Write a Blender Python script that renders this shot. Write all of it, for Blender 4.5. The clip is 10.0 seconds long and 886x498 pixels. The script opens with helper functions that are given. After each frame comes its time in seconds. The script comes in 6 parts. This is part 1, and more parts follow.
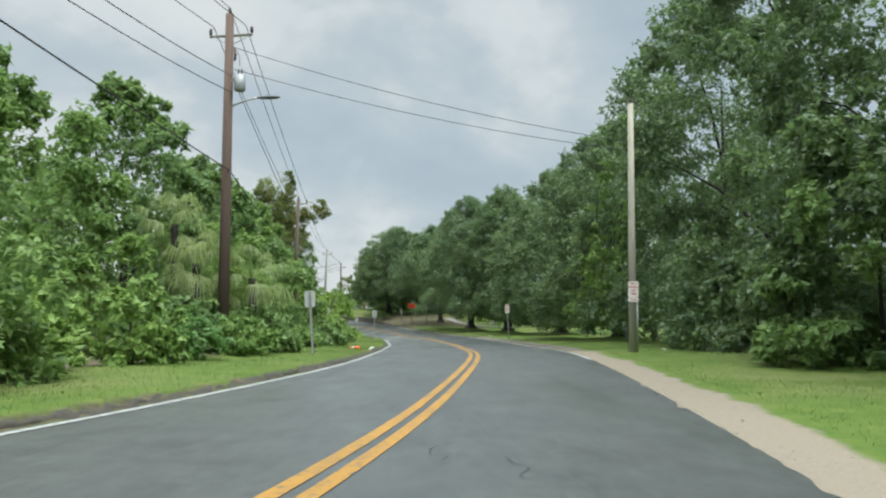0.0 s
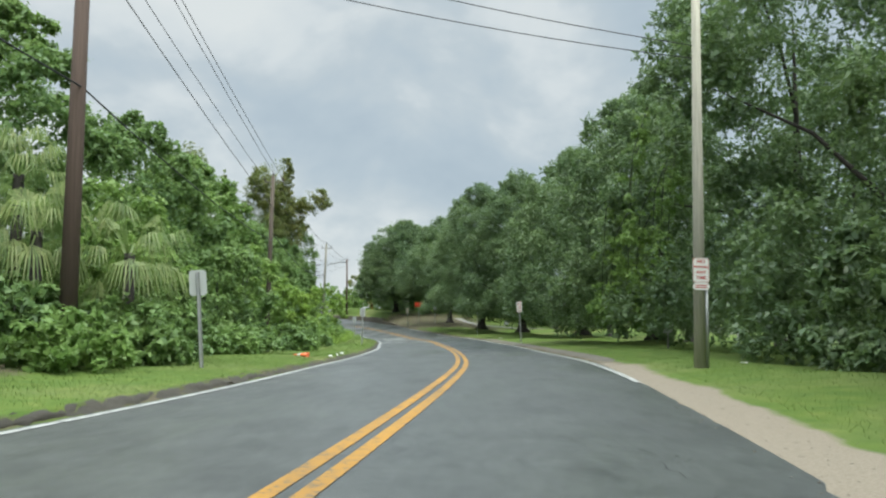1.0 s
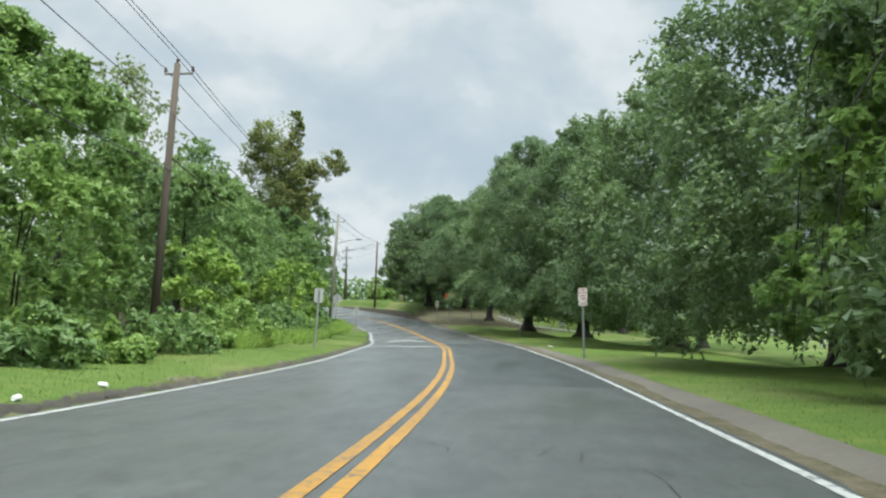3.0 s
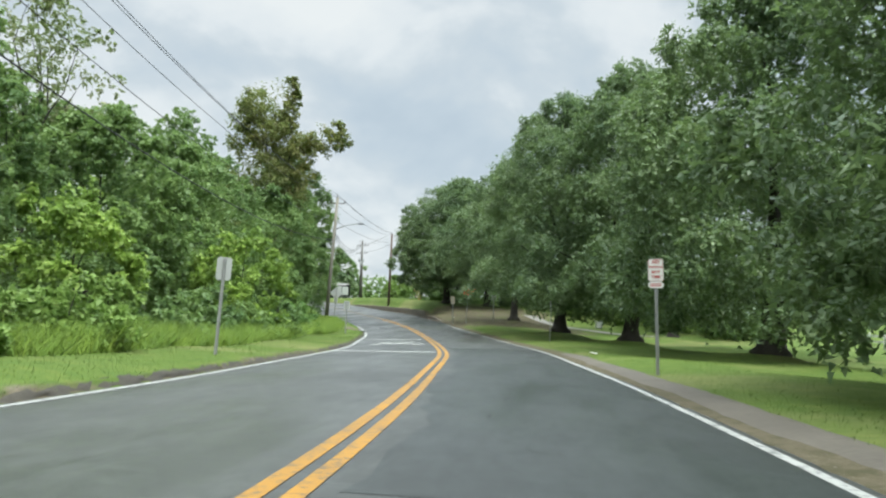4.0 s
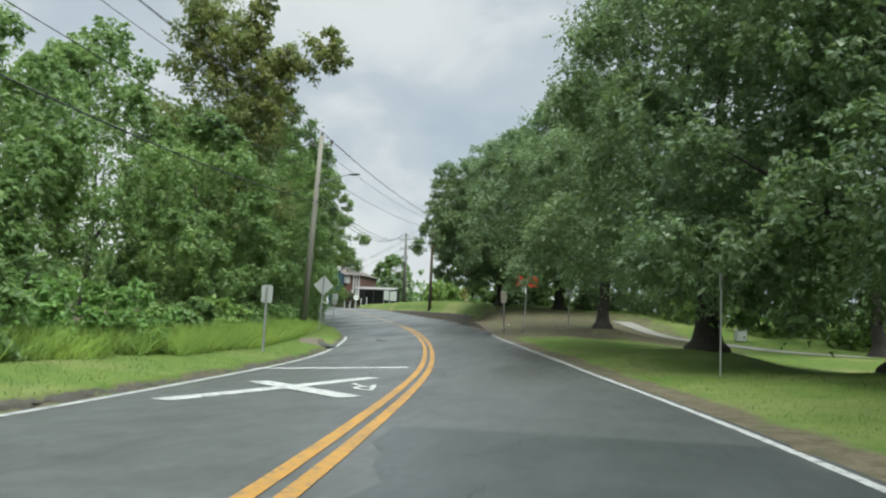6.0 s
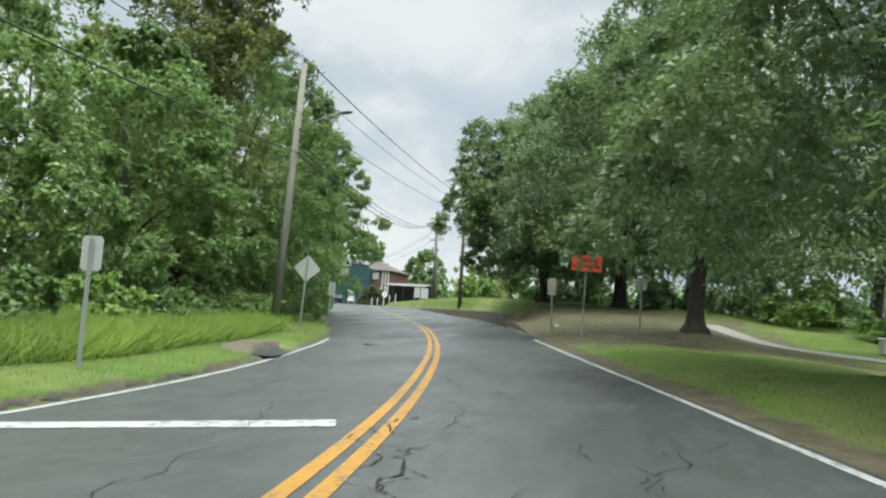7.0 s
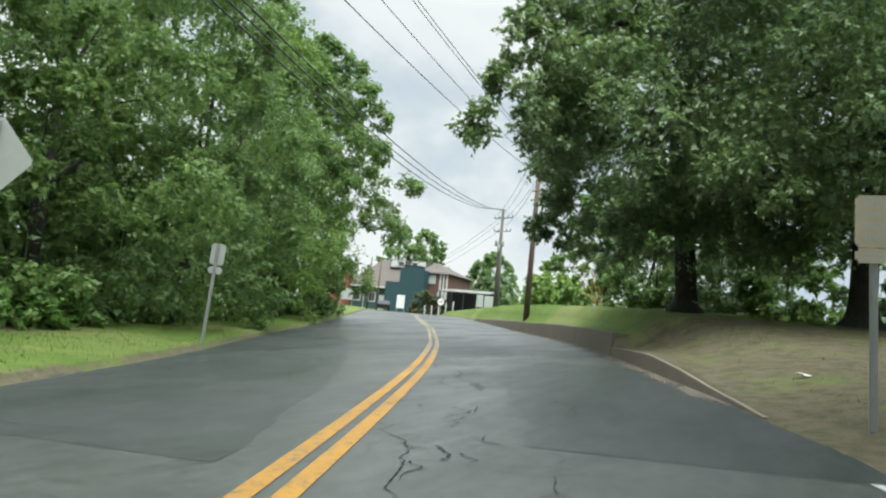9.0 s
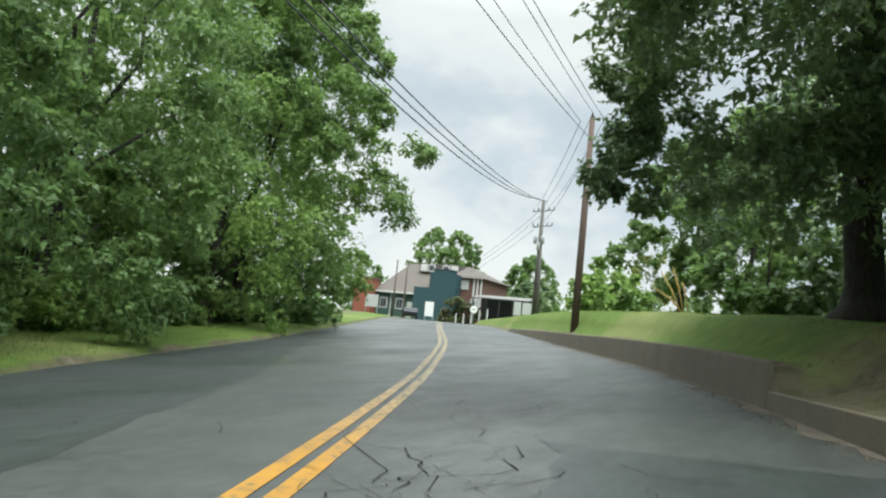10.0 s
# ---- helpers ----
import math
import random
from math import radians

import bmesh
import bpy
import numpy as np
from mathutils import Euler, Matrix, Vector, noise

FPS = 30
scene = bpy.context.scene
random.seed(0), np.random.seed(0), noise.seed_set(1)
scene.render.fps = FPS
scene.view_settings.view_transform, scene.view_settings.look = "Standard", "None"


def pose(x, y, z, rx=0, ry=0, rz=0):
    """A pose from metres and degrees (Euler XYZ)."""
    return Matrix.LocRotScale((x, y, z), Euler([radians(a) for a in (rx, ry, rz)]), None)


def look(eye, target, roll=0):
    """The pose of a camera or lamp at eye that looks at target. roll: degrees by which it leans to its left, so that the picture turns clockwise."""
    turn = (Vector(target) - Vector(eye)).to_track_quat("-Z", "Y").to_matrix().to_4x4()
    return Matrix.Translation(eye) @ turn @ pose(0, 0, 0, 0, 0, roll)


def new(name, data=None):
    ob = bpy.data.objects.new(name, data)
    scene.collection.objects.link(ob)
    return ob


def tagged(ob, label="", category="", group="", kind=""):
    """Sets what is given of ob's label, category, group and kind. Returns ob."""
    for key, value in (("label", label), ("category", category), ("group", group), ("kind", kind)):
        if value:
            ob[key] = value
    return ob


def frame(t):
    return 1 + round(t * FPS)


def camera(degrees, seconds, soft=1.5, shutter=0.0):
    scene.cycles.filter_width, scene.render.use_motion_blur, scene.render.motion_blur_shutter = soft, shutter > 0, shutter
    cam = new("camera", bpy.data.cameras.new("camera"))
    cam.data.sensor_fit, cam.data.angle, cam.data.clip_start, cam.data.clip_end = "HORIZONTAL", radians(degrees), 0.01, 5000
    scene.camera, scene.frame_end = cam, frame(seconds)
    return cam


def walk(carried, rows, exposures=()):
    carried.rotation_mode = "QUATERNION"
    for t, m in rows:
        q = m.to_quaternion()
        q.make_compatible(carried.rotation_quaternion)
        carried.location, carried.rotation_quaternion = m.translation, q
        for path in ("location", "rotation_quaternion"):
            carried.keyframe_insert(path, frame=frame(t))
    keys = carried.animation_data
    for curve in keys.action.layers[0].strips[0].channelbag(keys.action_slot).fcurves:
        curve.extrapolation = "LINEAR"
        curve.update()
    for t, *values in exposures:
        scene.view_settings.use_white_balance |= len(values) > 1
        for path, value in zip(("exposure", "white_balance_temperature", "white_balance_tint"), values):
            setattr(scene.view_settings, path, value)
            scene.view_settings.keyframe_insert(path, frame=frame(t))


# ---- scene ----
cam = camera(60.0, 10.0, soft=2.2)
PATH = [
    (0, (0.237, 0.198, 0.961), (0.238, 2.19, 1.141), -0.6),
    (0.5, (0.797, 4.194, 0.92), (0.774, 6.186, 1.099), -0.5),
    (1, (1.28, 7.975, 0.854), (1.231, 9.966, 1.037), -0.3),
    (1.5, (1.688, 12.078, 0.808), (1.612, 14.068, 0.997), -0.1),
    (2, (2.088, 16.501, 0.799), (1.972, 18.489, 0.975), 0.5),
    (2.5, (2.351, 20.966, 0.793), (2.193, 22.952, 0.968), 1.3),
    (4, (2.38, 35.869, 0.475), (2.105, 37.842, 0.653), 2.5),
    (4.5, (2.206, 41.094, 0.415), (1.894, 43.061, 0.596), 2.2),
    (5, (1.819, 46.436, 0.383), (1.465, 48.395, 0.571), 2.1),
    (5.5, (1.392, 52.166, 0.315), (0.985, 54.114, 0.512), 2.2),
    (7, (-1.093, 67.745, 0.272), (-1.649, 69.656, 0.467), 3.6),
    (7.5, (-2.12, 72.883, 0.243), (-2.731, 74.777, 0.443), 4.0),
    (8, (-3.276, 77.802, 0.33), (-3.933, 79.679, 0.541), 4.9),
    (8.5, (-4.576, 82.837, 0.479), (-5.278, 84.698, 0.689), 5.5),
    (9, (-5.919, 87.735, 0.603), (-6.663, 89.579, 0.815), 5.8),
    (9.5, (-7.328, 92.55, 0.756), (-8.123, 94.372, 0.976), 6.2),
    (10, (-8.788, 97.066, 0.887), (-9.628, 98.867, 1.111), 6.1),
]
walk(cam, [(t, look(eye, target, roll)) for t, eye, target, roll in PATH], [(0.0, 0.18, 6340, 5.0), (2.5, 0.34, 6320, 5.0), (4.5, 0.42, 6360, 6.5), (5.5, 0.18, 6360, 6.0), (7.5, 0.46, 6400, 6.0), (8.5, 0.48, 6420, 5.5), (9.5, 0.50, 6420, 5.0), (10.0, 0.47, 6420, 5.0)])

# world, sun and exposure
def make_world():
    w = bpy.data.worlds.new("overcast_sky")
    scene.world = w
    w.use_nodes = True
    nt = w.node_tree
    nt.nodes.clear()
    N, L = nt.nodes.new, nt.links.new
    out, bg = N("ShaderNodeOutputWorld"), N("ShaderNodeBackground")
    sky = N("ShaderNodeTexSky")
    sky.sky_type, sky.sun_disc = "NISHITA", False
    sky.sun_elevation, sky.sun_rotation = radians(SUN_EL), radians(SUN_AZ)
    sky.air_density, sky.dust_density = 1.0, 2.0
    skyscale = N("ShaderNodeVectorMath")
    skyscale.operation = "SCALE"
    skyscale.inputs["Scale"].default_value = 0.085
    L(sky.outputs[0], skyscale.inputs[0])
    co, sep = N("ShaderNodeTexCoord"), N("ShaderNodeSeparateXYZ")
    L(co.outputs["Generated"], sep.inputs[0])
    # cloud deck: the direction is laid on a flat layer overhead
    hz = N("ShaderNodeMath"); hz.operation = "ADD"; hz.inputs[1].default_value = 0.7
    up = N("ShaderNodeMath"); up.operation = "MAXIMUM"; up.inputs[1].default_value = 0.0
    L(sep.outputs[2], up.inputs[0]); L(up.outputs[0], hz.inputs[0])
    div = N("ShaderNodeVectorMath"); div.operation = "DIVIDE"
    comb = N("ShaderNodeCombineXYZ")
    for k in range(3):
        L(hz.outputs[0], comb.inputs[k])
    L(co.outputs["Generated"], div.inputs[0]); L(comb.outputs[0], div.inputs[1])
    shift = N("ShaderNodeVectorMath"); shift.operation = "ADD"
    shift.inputs[1].default_value = CLOUD_SHIFT
    L(div.outputs[0], shift.inputs[0])

    def cloud(scale, detail, rough, twist):
        n = N("ShaderNodeTexNoise")
        for key, value in (("Scale", scale), ("Detail", detail), ("Roughness", rough), ("Distortion", twist)):
            n.inputs[key].default_value = value
        L(shift.outputs[0], n.inputs["Vector"])
        return n.outputs[0]

    big, puff = cloud(2.6, 5.0, 0.5, 0.3), cloud(5.5, 5.0, 0.52, 0.2)
    both = N("ShaderNodeMath"); both.operation = "MULTIPLY_ADD"; both.inputs[1].default_value = 0.75
    L(puff, both.inputs[0]); L(big, both.inputs[2])
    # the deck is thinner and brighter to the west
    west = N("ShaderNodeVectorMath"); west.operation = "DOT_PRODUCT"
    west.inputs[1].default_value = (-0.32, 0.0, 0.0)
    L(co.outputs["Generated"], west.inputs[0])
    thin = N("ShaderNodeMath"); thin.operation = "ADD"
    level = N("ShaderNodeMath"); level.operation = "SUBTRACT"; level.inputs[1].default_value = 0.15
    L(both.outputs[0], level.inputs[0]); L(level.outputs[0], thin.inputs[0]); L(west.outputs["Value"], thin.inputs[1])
    ramp = N("ShaderNodeValToRGB")
    r = ramp.color_ramp
    r.elements[0].position, r.elements[0].color = 0.54, (0.46, 0.535, 0.61, 1)
    r.elements[1].position, r.elements[1].color = 1.0, (0.80, 0.815, 0.815, 1)
    for at, colour in ((0.68, (0.52, 0.59, 0.655)), (0.78, (0.585, 0.64, 0.685)), (0.88, (0.73, 0.76, 0.78))):
        r.elements.new(at).color = (*colour, 1)
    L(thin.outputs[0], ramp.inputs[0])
    # above the view the deck climbs to 5.6 times, added light for the foliage
    grad = N("ShaderNodeMapRange")
    grad.inputs["From Min"].default_value, grad.inputs["From Max"].default_value = 0.40, 1.0
    grad.inputs["To Min"].default_value, grad.inputs["To Max"].default_value = 1.0, 5.6
    L(up.outputs[0], grad.inputs["Value"])
    deck = N("ShaderNodeVectorMath"); deck.operation = "SCALE"
    L(ramp.outputs[0], deck.inputs[0]); L(grad.outputs[0], deck.inputs["Scale"])
    mix = N("ShaderNodeMix"); mix.data_type = "RGBA"
    mix.inputs["Factor"].default_value = 0.9
    L(skyscale.outputs[0], mix.inputs["A"]); L(deck.outputs[0], mix.inputs["B"])
    bg.inputs["Strength"].default_value = SKY_STRENGTH
    L(mix.outputs["Result"], bg.inputs["Color"])
    L(bg.outputs[0], out.inputs[0])


SUN_EL, SUN_AZ = 66.0, 138.0
SKY_STRENGTH = 0.87
CLOUD_SHIFT = (3.1, 7.4, 1.7)
make_world()
sun = new("sun", bpy.data.lights.new("sun", "SUN"))
sun.data.energy, sun.data.angle, sun.data.color = 4.3, radians(45), (1.0, 0.97, 0.90)
sun.matrix_world = look((60 * math.sin(radians(SUN_AZ)), 60 * math.cos(radians(SUN_AZ)), 60 * math.tan(radians(SUN_EL))), (0, 0, 0))


# ---- materials ----
def mat(name, build):
    m = bpy.data.materials.new(name)
    m.use_nodes = True
    nt = m.node_tree
    b = nt.nodes["Principled BSDF"]
    build(nt, b)
    return m


def node(nt, kind, **inputs):
    n = nt.nodes.new(kind)
    for k, v in inputs.items():
        n.inputs[k.replace("_", " ")].default_value = v
    return n


def ramp_of(nt, fac, stops):
    n = nt.nodes.new("ShaderNodeValToRGB")
    e = n.color_ramp.elements
    e[0].position, e[0].color = stops[0][0], (*stops[0][1], 1)
    e[1].position, e[1].color = stops[-1][0], (*stops[-1][1], 1)
    for p, c in stops[1:-1]:
        e.new(p).color = (*c, 1)
    nt.links.new(fac, n.inputs[0])
    return n.outputs[0]


def place_of(nt, scale=(1, 1, 1)):
    g = nt.nodes.new("ShaderNodeNewGeometry")
    m = nt.nodes.new("ShaderNodeMapping")
    m.inputs["Scale"].default_value = scale
    nt.links.new(g.outputs["Position"], m.inputs["Vector"])
    return m.outputs[0]


def noise_of(nt, vec, scale, detail=4.0, rough=0.55):
    n = node(nt, "ShaderNodeTexNoise", Scale=scale, Detail=detail, Roughness=rough)
    nt.links.new(vec, n.inputs["Vector"])
    return n.outputs["Fac"]


def mixed(nt, fac, a, b, mode="MIX"):
    n = nt.nodes.new("ShaderNodeMix")
    n.data_type, n.blend_type = "RGBA", mode
    for sock, v in (("Factor", fac), ("A", a), ("B", b)):
        if hasattr(v, "links"):
            nt.links.new(v, n.inputs[sock])
        elif sock == "Factor":
            n.inputs[sock].default_value = v
        else:
            n.inputs[sock].default_value = (*v, 1)
    return n.outputs["Result"]


def bump(nt, b, height, strength, distance):
    n = node(nt, "ShaderNodeBump", Strength=strength, Distance=distance)
    nt.links.new(height, n.inputs["Height"])
    nt.links.new(n.outputs[0], b.inputs["Normal"])


def leafy(name, dark, mid, light, sheen=0.24, through_light=0.36, patch=0.25):
    def build(nt, b):
        g = nt.nodes.new("ShaderNodeNewGeometry")
        c = ramp_of(nt, g.outputs["Random Per Island"], [(0.0, dark), (0.55, mid), (1.0, light)])
        big = noise_of(nt, place_of(nt), patch, 3.0)
        n = nt.nodes.new("ShaderNodeMix")
        n.data_type, n.blend_type = "RGBA", "MULTIPLY"
        n.inputs["Factor"].default_value = 1.0
        nt.links.new(c, n.inputs["A"])
        nt.links.new(ramp_of(nt, big, [(0.35, (0.7, 0.76, 0.78)), (0.65, (1.2, 1.15, 1.0))]), n.inputs["B"])
        col = n.outputs["Result"]
        nt.links.new(col, b.inputs["Base Color"])
        b.inputs["Roughness"].default_value = 0.42
        b.inputs["Specular IOR Level"].default_value = sheen
        t = nt.nodes.new("ShaderNodeBsdfTranslucent")
        nt.links.new(mixed(nt, 0.6, col, (0.30, 0.45, 0.13)), t.inputs["Color"])
        ms = nt.nodes.new("ShaderNodeMixShader")
        ms.inputs[0].default_value = through_light
        out = nt.nodes["Material Output"]
        nt.links.new(b.outputs[0], ms.inputs[1])
        nt.links.new(t.outputs[0], ms.inputs[2])
        nt.links.new(ms.outputs[0], out.inputs[0])
    return mat(name, build)


OAK = leafy("oak_leaf", (0.092, 0.145, 0.080), (0.124, 0.188, 0.099), (0.164, 0.228, 0.122), 0.4, 0.31)
WOODS = leafy("woods_leaf", (0.098, 0.165, 0.062), (0.143, 0.228, 0.085), (0.195, 0.285, 0.11))
VINE = leafy("vine_leaf", (0.12, 0.205, 0.055), (0.172, 0.27, 0.075), (0.225, 0.325, 0.10))
OLIVE = leafy("olive_leaf", (0.10, 0.115, 0.04), (0.175, 0.18, 0.065), (0.25, 0.235, 0.10))
LIME = leafy("lime_leaf", (0.16, 0.26, 0.045), (0.24, 0.36, 0.07), (0.32, 0.43, 0.11))
PALE = leafy("pale_olive_leaf", (0.16, 0.17, 0.09), (0.23, 0.24, 0.13), (0.30, 0.30, 0.17))
WEED = leafy("weed_leaf", (0.06, 0.13, 0.035), (0.11, 0.22, 0.06), (0.17, 0.29, 0.09))
PALM = leafy("palm_frond", (0.10, 0.15, 0.06), (0.17, 0.22, 0.09), (0.27, 0.30, 0.15))
MEADOW = leafy("meadow_blade", (0.13, 0.21, 0.03), (0.19, 0.29, 0.045), (0.26, 0.36, 0.08), 0.12, 0.45, 0.5)
BLADE = leafy("grass_blade", (0.058, 0.092, 0.017), (0.082, 0.122, 0.023), (0.115, 0.150, 0.037), 0.12, 0.35, 0.6)


def build_bark(nt, b):
    v = place_of(nt, (6, 6, 1.2))
    n = noise_of(nt, v, 3.0, 6.0, 0.7)
    nt.links.new(ramp_of(nt, n, [(0.3, (0.014, 0.012, 0.010)), (0.7, (0.055, 0.048, 0.040))]), b.inputs["Base Color"])
    b.inputs["Roughness"].default_value = 0.95
    bump(nt, b, n, 0.8, 0.03)


BARK = mat("bark", build_bark)


def build_pole(tone):
    def build(nt, b):
        v = place_of(nt, (14, 14, 0.5))
        n = noise_of(nt, v, 2.0, 6.0, 0.7)
        st = noise_of(nt, place_of(nt, (1, 1, 0.4)), 0.9, 3.0)
        a = ramp_of(nt, n, [(0.3, tuple(0.6 * x for x in tone)), (0.7, tuple(1.35 * x for x in tone))])
        nt.links.new(mixed(nt, st, a, tuple(0.7 * x for x in tone)), b.inputs["Base Color"])
        b.inputs["Roughness"].default_value = 0.9
        bump(nt, b, n, 0.6, 0.01)
    return build


POLE_BROWN = mat("creosote_pole", build_pole((0.125, 0.085, 0.068)))
POLE_GREY = mat("weathered_pole", build_pole((0.23, 0.22, 0.18)))
POLE_PALE = mat("pale_weathered_pole", build_pole((0.36, 0.345, 0.28)))
POLE_FAR = mat("grey_brown_pole", build_pole((0.12, 0.115, 0.10)))
POLE_DARK = mat("dark_pole", build_pole((0.10, 0.08, 0.06)))


def asphalt_of(dark, light, damp):
    def build(nt, b):
        v = place_of(nt)
        fine = noise_of(nt, v, 55.0, 3.0, 0.7)
        mid = noise_of(nt, v, 1.3, 5.0, 0.6)
        stain = noise_of(nt, place_of(nt, (1.0, 0.25, 1.0)), 0.55, 5.0, 0.65)
        smear = noise_of(nt, place_of(nt, (1.6, 0.5, 1.0)), 1.9, 6.0, 0.7)
        base = ramp_of(nt, fine, [(0.3, dark), (0.7, light)])
        worn = mixed(nt, ramp_of(nt, stain, [(0.42, (0, 0, 0)), (0.66, (1, 1, 1))]), base, damp)
        pale = mixed(nt, ramp_of(nt, mid, [(0.35, (0, 0, 0)), (0.8, (0.5, 0.5, 0.5))]), worn, tuple(1.2 * c for c in light))
        fleck = ramp_of(nt, noise_of(nt, v, 8.0, 8.0, 0.72), [(0.3, (0.66, 0.66, 0.66)), (0.55, (1.0, 1.0, 1.0)), (0.75, (1.22, 1.22, 1.22))])
        pale = mixed(nt, 1.0, pale, fleck, "MULTIPLY")
        stained = mixed(nt, ramp_of(nt, smear, [(0.56, (0, 0, 0)), (0.72, (0.75, 0.75, 0.75))]), pale, tuple(0.8 * c for c in damp))
        # crazed surface: a net of hairline cracks where the old surface has worn through
        warp = node(nt, "ShaderNodeTexNoise", Scale=2.2, Detail=4.0)
        nt.links.new(v, warp.inputs["Vector"])
        bent = mixed(nt, 0.22, v, warp.outputs["Color"], "ADD")
        net = nt.nodes.new("ShaderNodeTexVoronoi")
        net.feature = "DISTANCE_TO_EDGE"
        net.inputs["Scale"].default_value = 2.3
        nt.links.new(bent, net.inputs["Vector"])
        line = ramp_of(nt, net.outputs["Distance"], [(0.006, (1, 1, 1)), (0.022, (0, 0, 0))])
        where = ramp_of(nt, noise_of(nt, place_of(nt, (1.0, 0.45, 1.0)), 0.45, 4.0, 0.6), [(0.53, (0, 0, 0)), (0.62, (0.8, 0.8, 0.8))])
        cracked = mixed(nt, 1.0, line, where, "MULTIPLY")
        nt.links.new(mixed(nt, cracked, stained, (0.008, 0.009, 0.009)), b.inputs["Base Color"])
        wet = nt.nodes.new("ShaderNodeMapRange")
        wet.inputs["From Min"].default_value, wet.inputs["From Max"].default_value = 0.35, 0.65
        wet.inputs["To Min"].default_value, wet.inputs["To Max"].default_value = 0.30, 0.58
        nt.links.new(stain, wet.inputs["Value"])
        nt.links.new(wet.outputs[0], b.inputs["Roughness"])
        b.inputs["Specular IOR Level"].default_value = 0.5
        bump(nt, b, fine, 0.5, 0.006)
    return build


ASPHALT = mat("asphalt", asphalt_of((0.030, 0.0335, 0.0315), (0.072, 0.078, 0.073), (0.026, 0.0295, 0.0275)))


PATCH = mat("newer_asphalt", asphalt_of((0.021, 0.026, 0.025), (0.040, 0.047, 0.045), (0.018, 0.022, 0.021)))


def paint(name, colour, wear, under=(0.10, 0.10, 0.10), rough=0.6):
    def build(nt, b):
        v = place_of(nt)
        n = noise_of(nt, v, 9.0, 8.0, 0.75)
        s = noise_of(nt, v, 0.8, 3.0)
        soiled = mixed(nt, s, colour, tuple(0.75 * c for c in colour))
        nt.links.new(mixed(nt, ramp_of(nt, n, [(wear - 0.05, (0, 0, 0)), (wear + 0.05, (1, 1, 1))]), under, soiled), b.inputs["Base Color"])
        b.inputs["Roughness"].default_value = rough
        bump(nt, b, n, 0.2, 0.004)
    return mat(name, build)


WHITE_LINE = paint("white_road_paint", (0.37, 0.38, 0.36), 0.44, (0.085, 0.09, 0.088))


def build_centre(nt, b):
    v = place_of(nt)
    n = noise_of(nt, v, 11.0, 8.0, 0.78)
    s = noise_of(nt, place_of(nt, (2.5, .5, 1)), 0.9, 4.0)
    sep = nt.nodes.new("ShaderNodeSeparateXYZ")
    nt.links.new(v, sep.inputs[0])
    age = nt.nodes.new("ShaderNodeMapRange")
    age.inputs["From Min"].default_value, age.inputs["From Max"].default_value = 101.5, 108.0
    nt.links.new(sep.outputs[1], age.inputs["Value"])
    fresh = mixed(nt, ramp_of(nt, s, [(0.35, (0, 0, 0)), (0.7, (1, 1, 1))]), (0.315, 0.155, 0.009), (0.235, 0.12, 0.014))
    colour = mixed(nt, age.outputs[0], fresh, (0.33, 0.28, 0.18))
    # paint is lost where grain, age and wheel wear add up
    loss = nt.nodes.new("ShaderNodeMath"); loss.operation = "MULTIPLY_ADD"
    loss.inputs[1].default_value = -0.085
    nt.links.new(age.outputs[0], loss.inputs[0]); nt.links.new(n, loss.inputs[2])
    loss2 = nt.nodes.new("ShaderNodeMath"); loss2.operation = "MULTIPLY_ADD"
    loss2.inputs[1].default_value = -0.10
    nt.links.new(s, loss2.inputs[0]); nt.links.new(loss.outputs[0], loss2.inputs[2])
    nt.links.new(mixed(nt, ramp_of(nt, loss2.outputs[0], [(0.345, (0, 0, 0)), (0.44, (1, 1, 1))]), (0.09, 0.07, 0.04), colour), b.inputs["Base Color"])
    b.inputs["Roughness"].default_value = 0.6
    bump(nt, b, n, 0.3, 0.004)


YELLOW = mat("yellow_road_paint", build_centre)


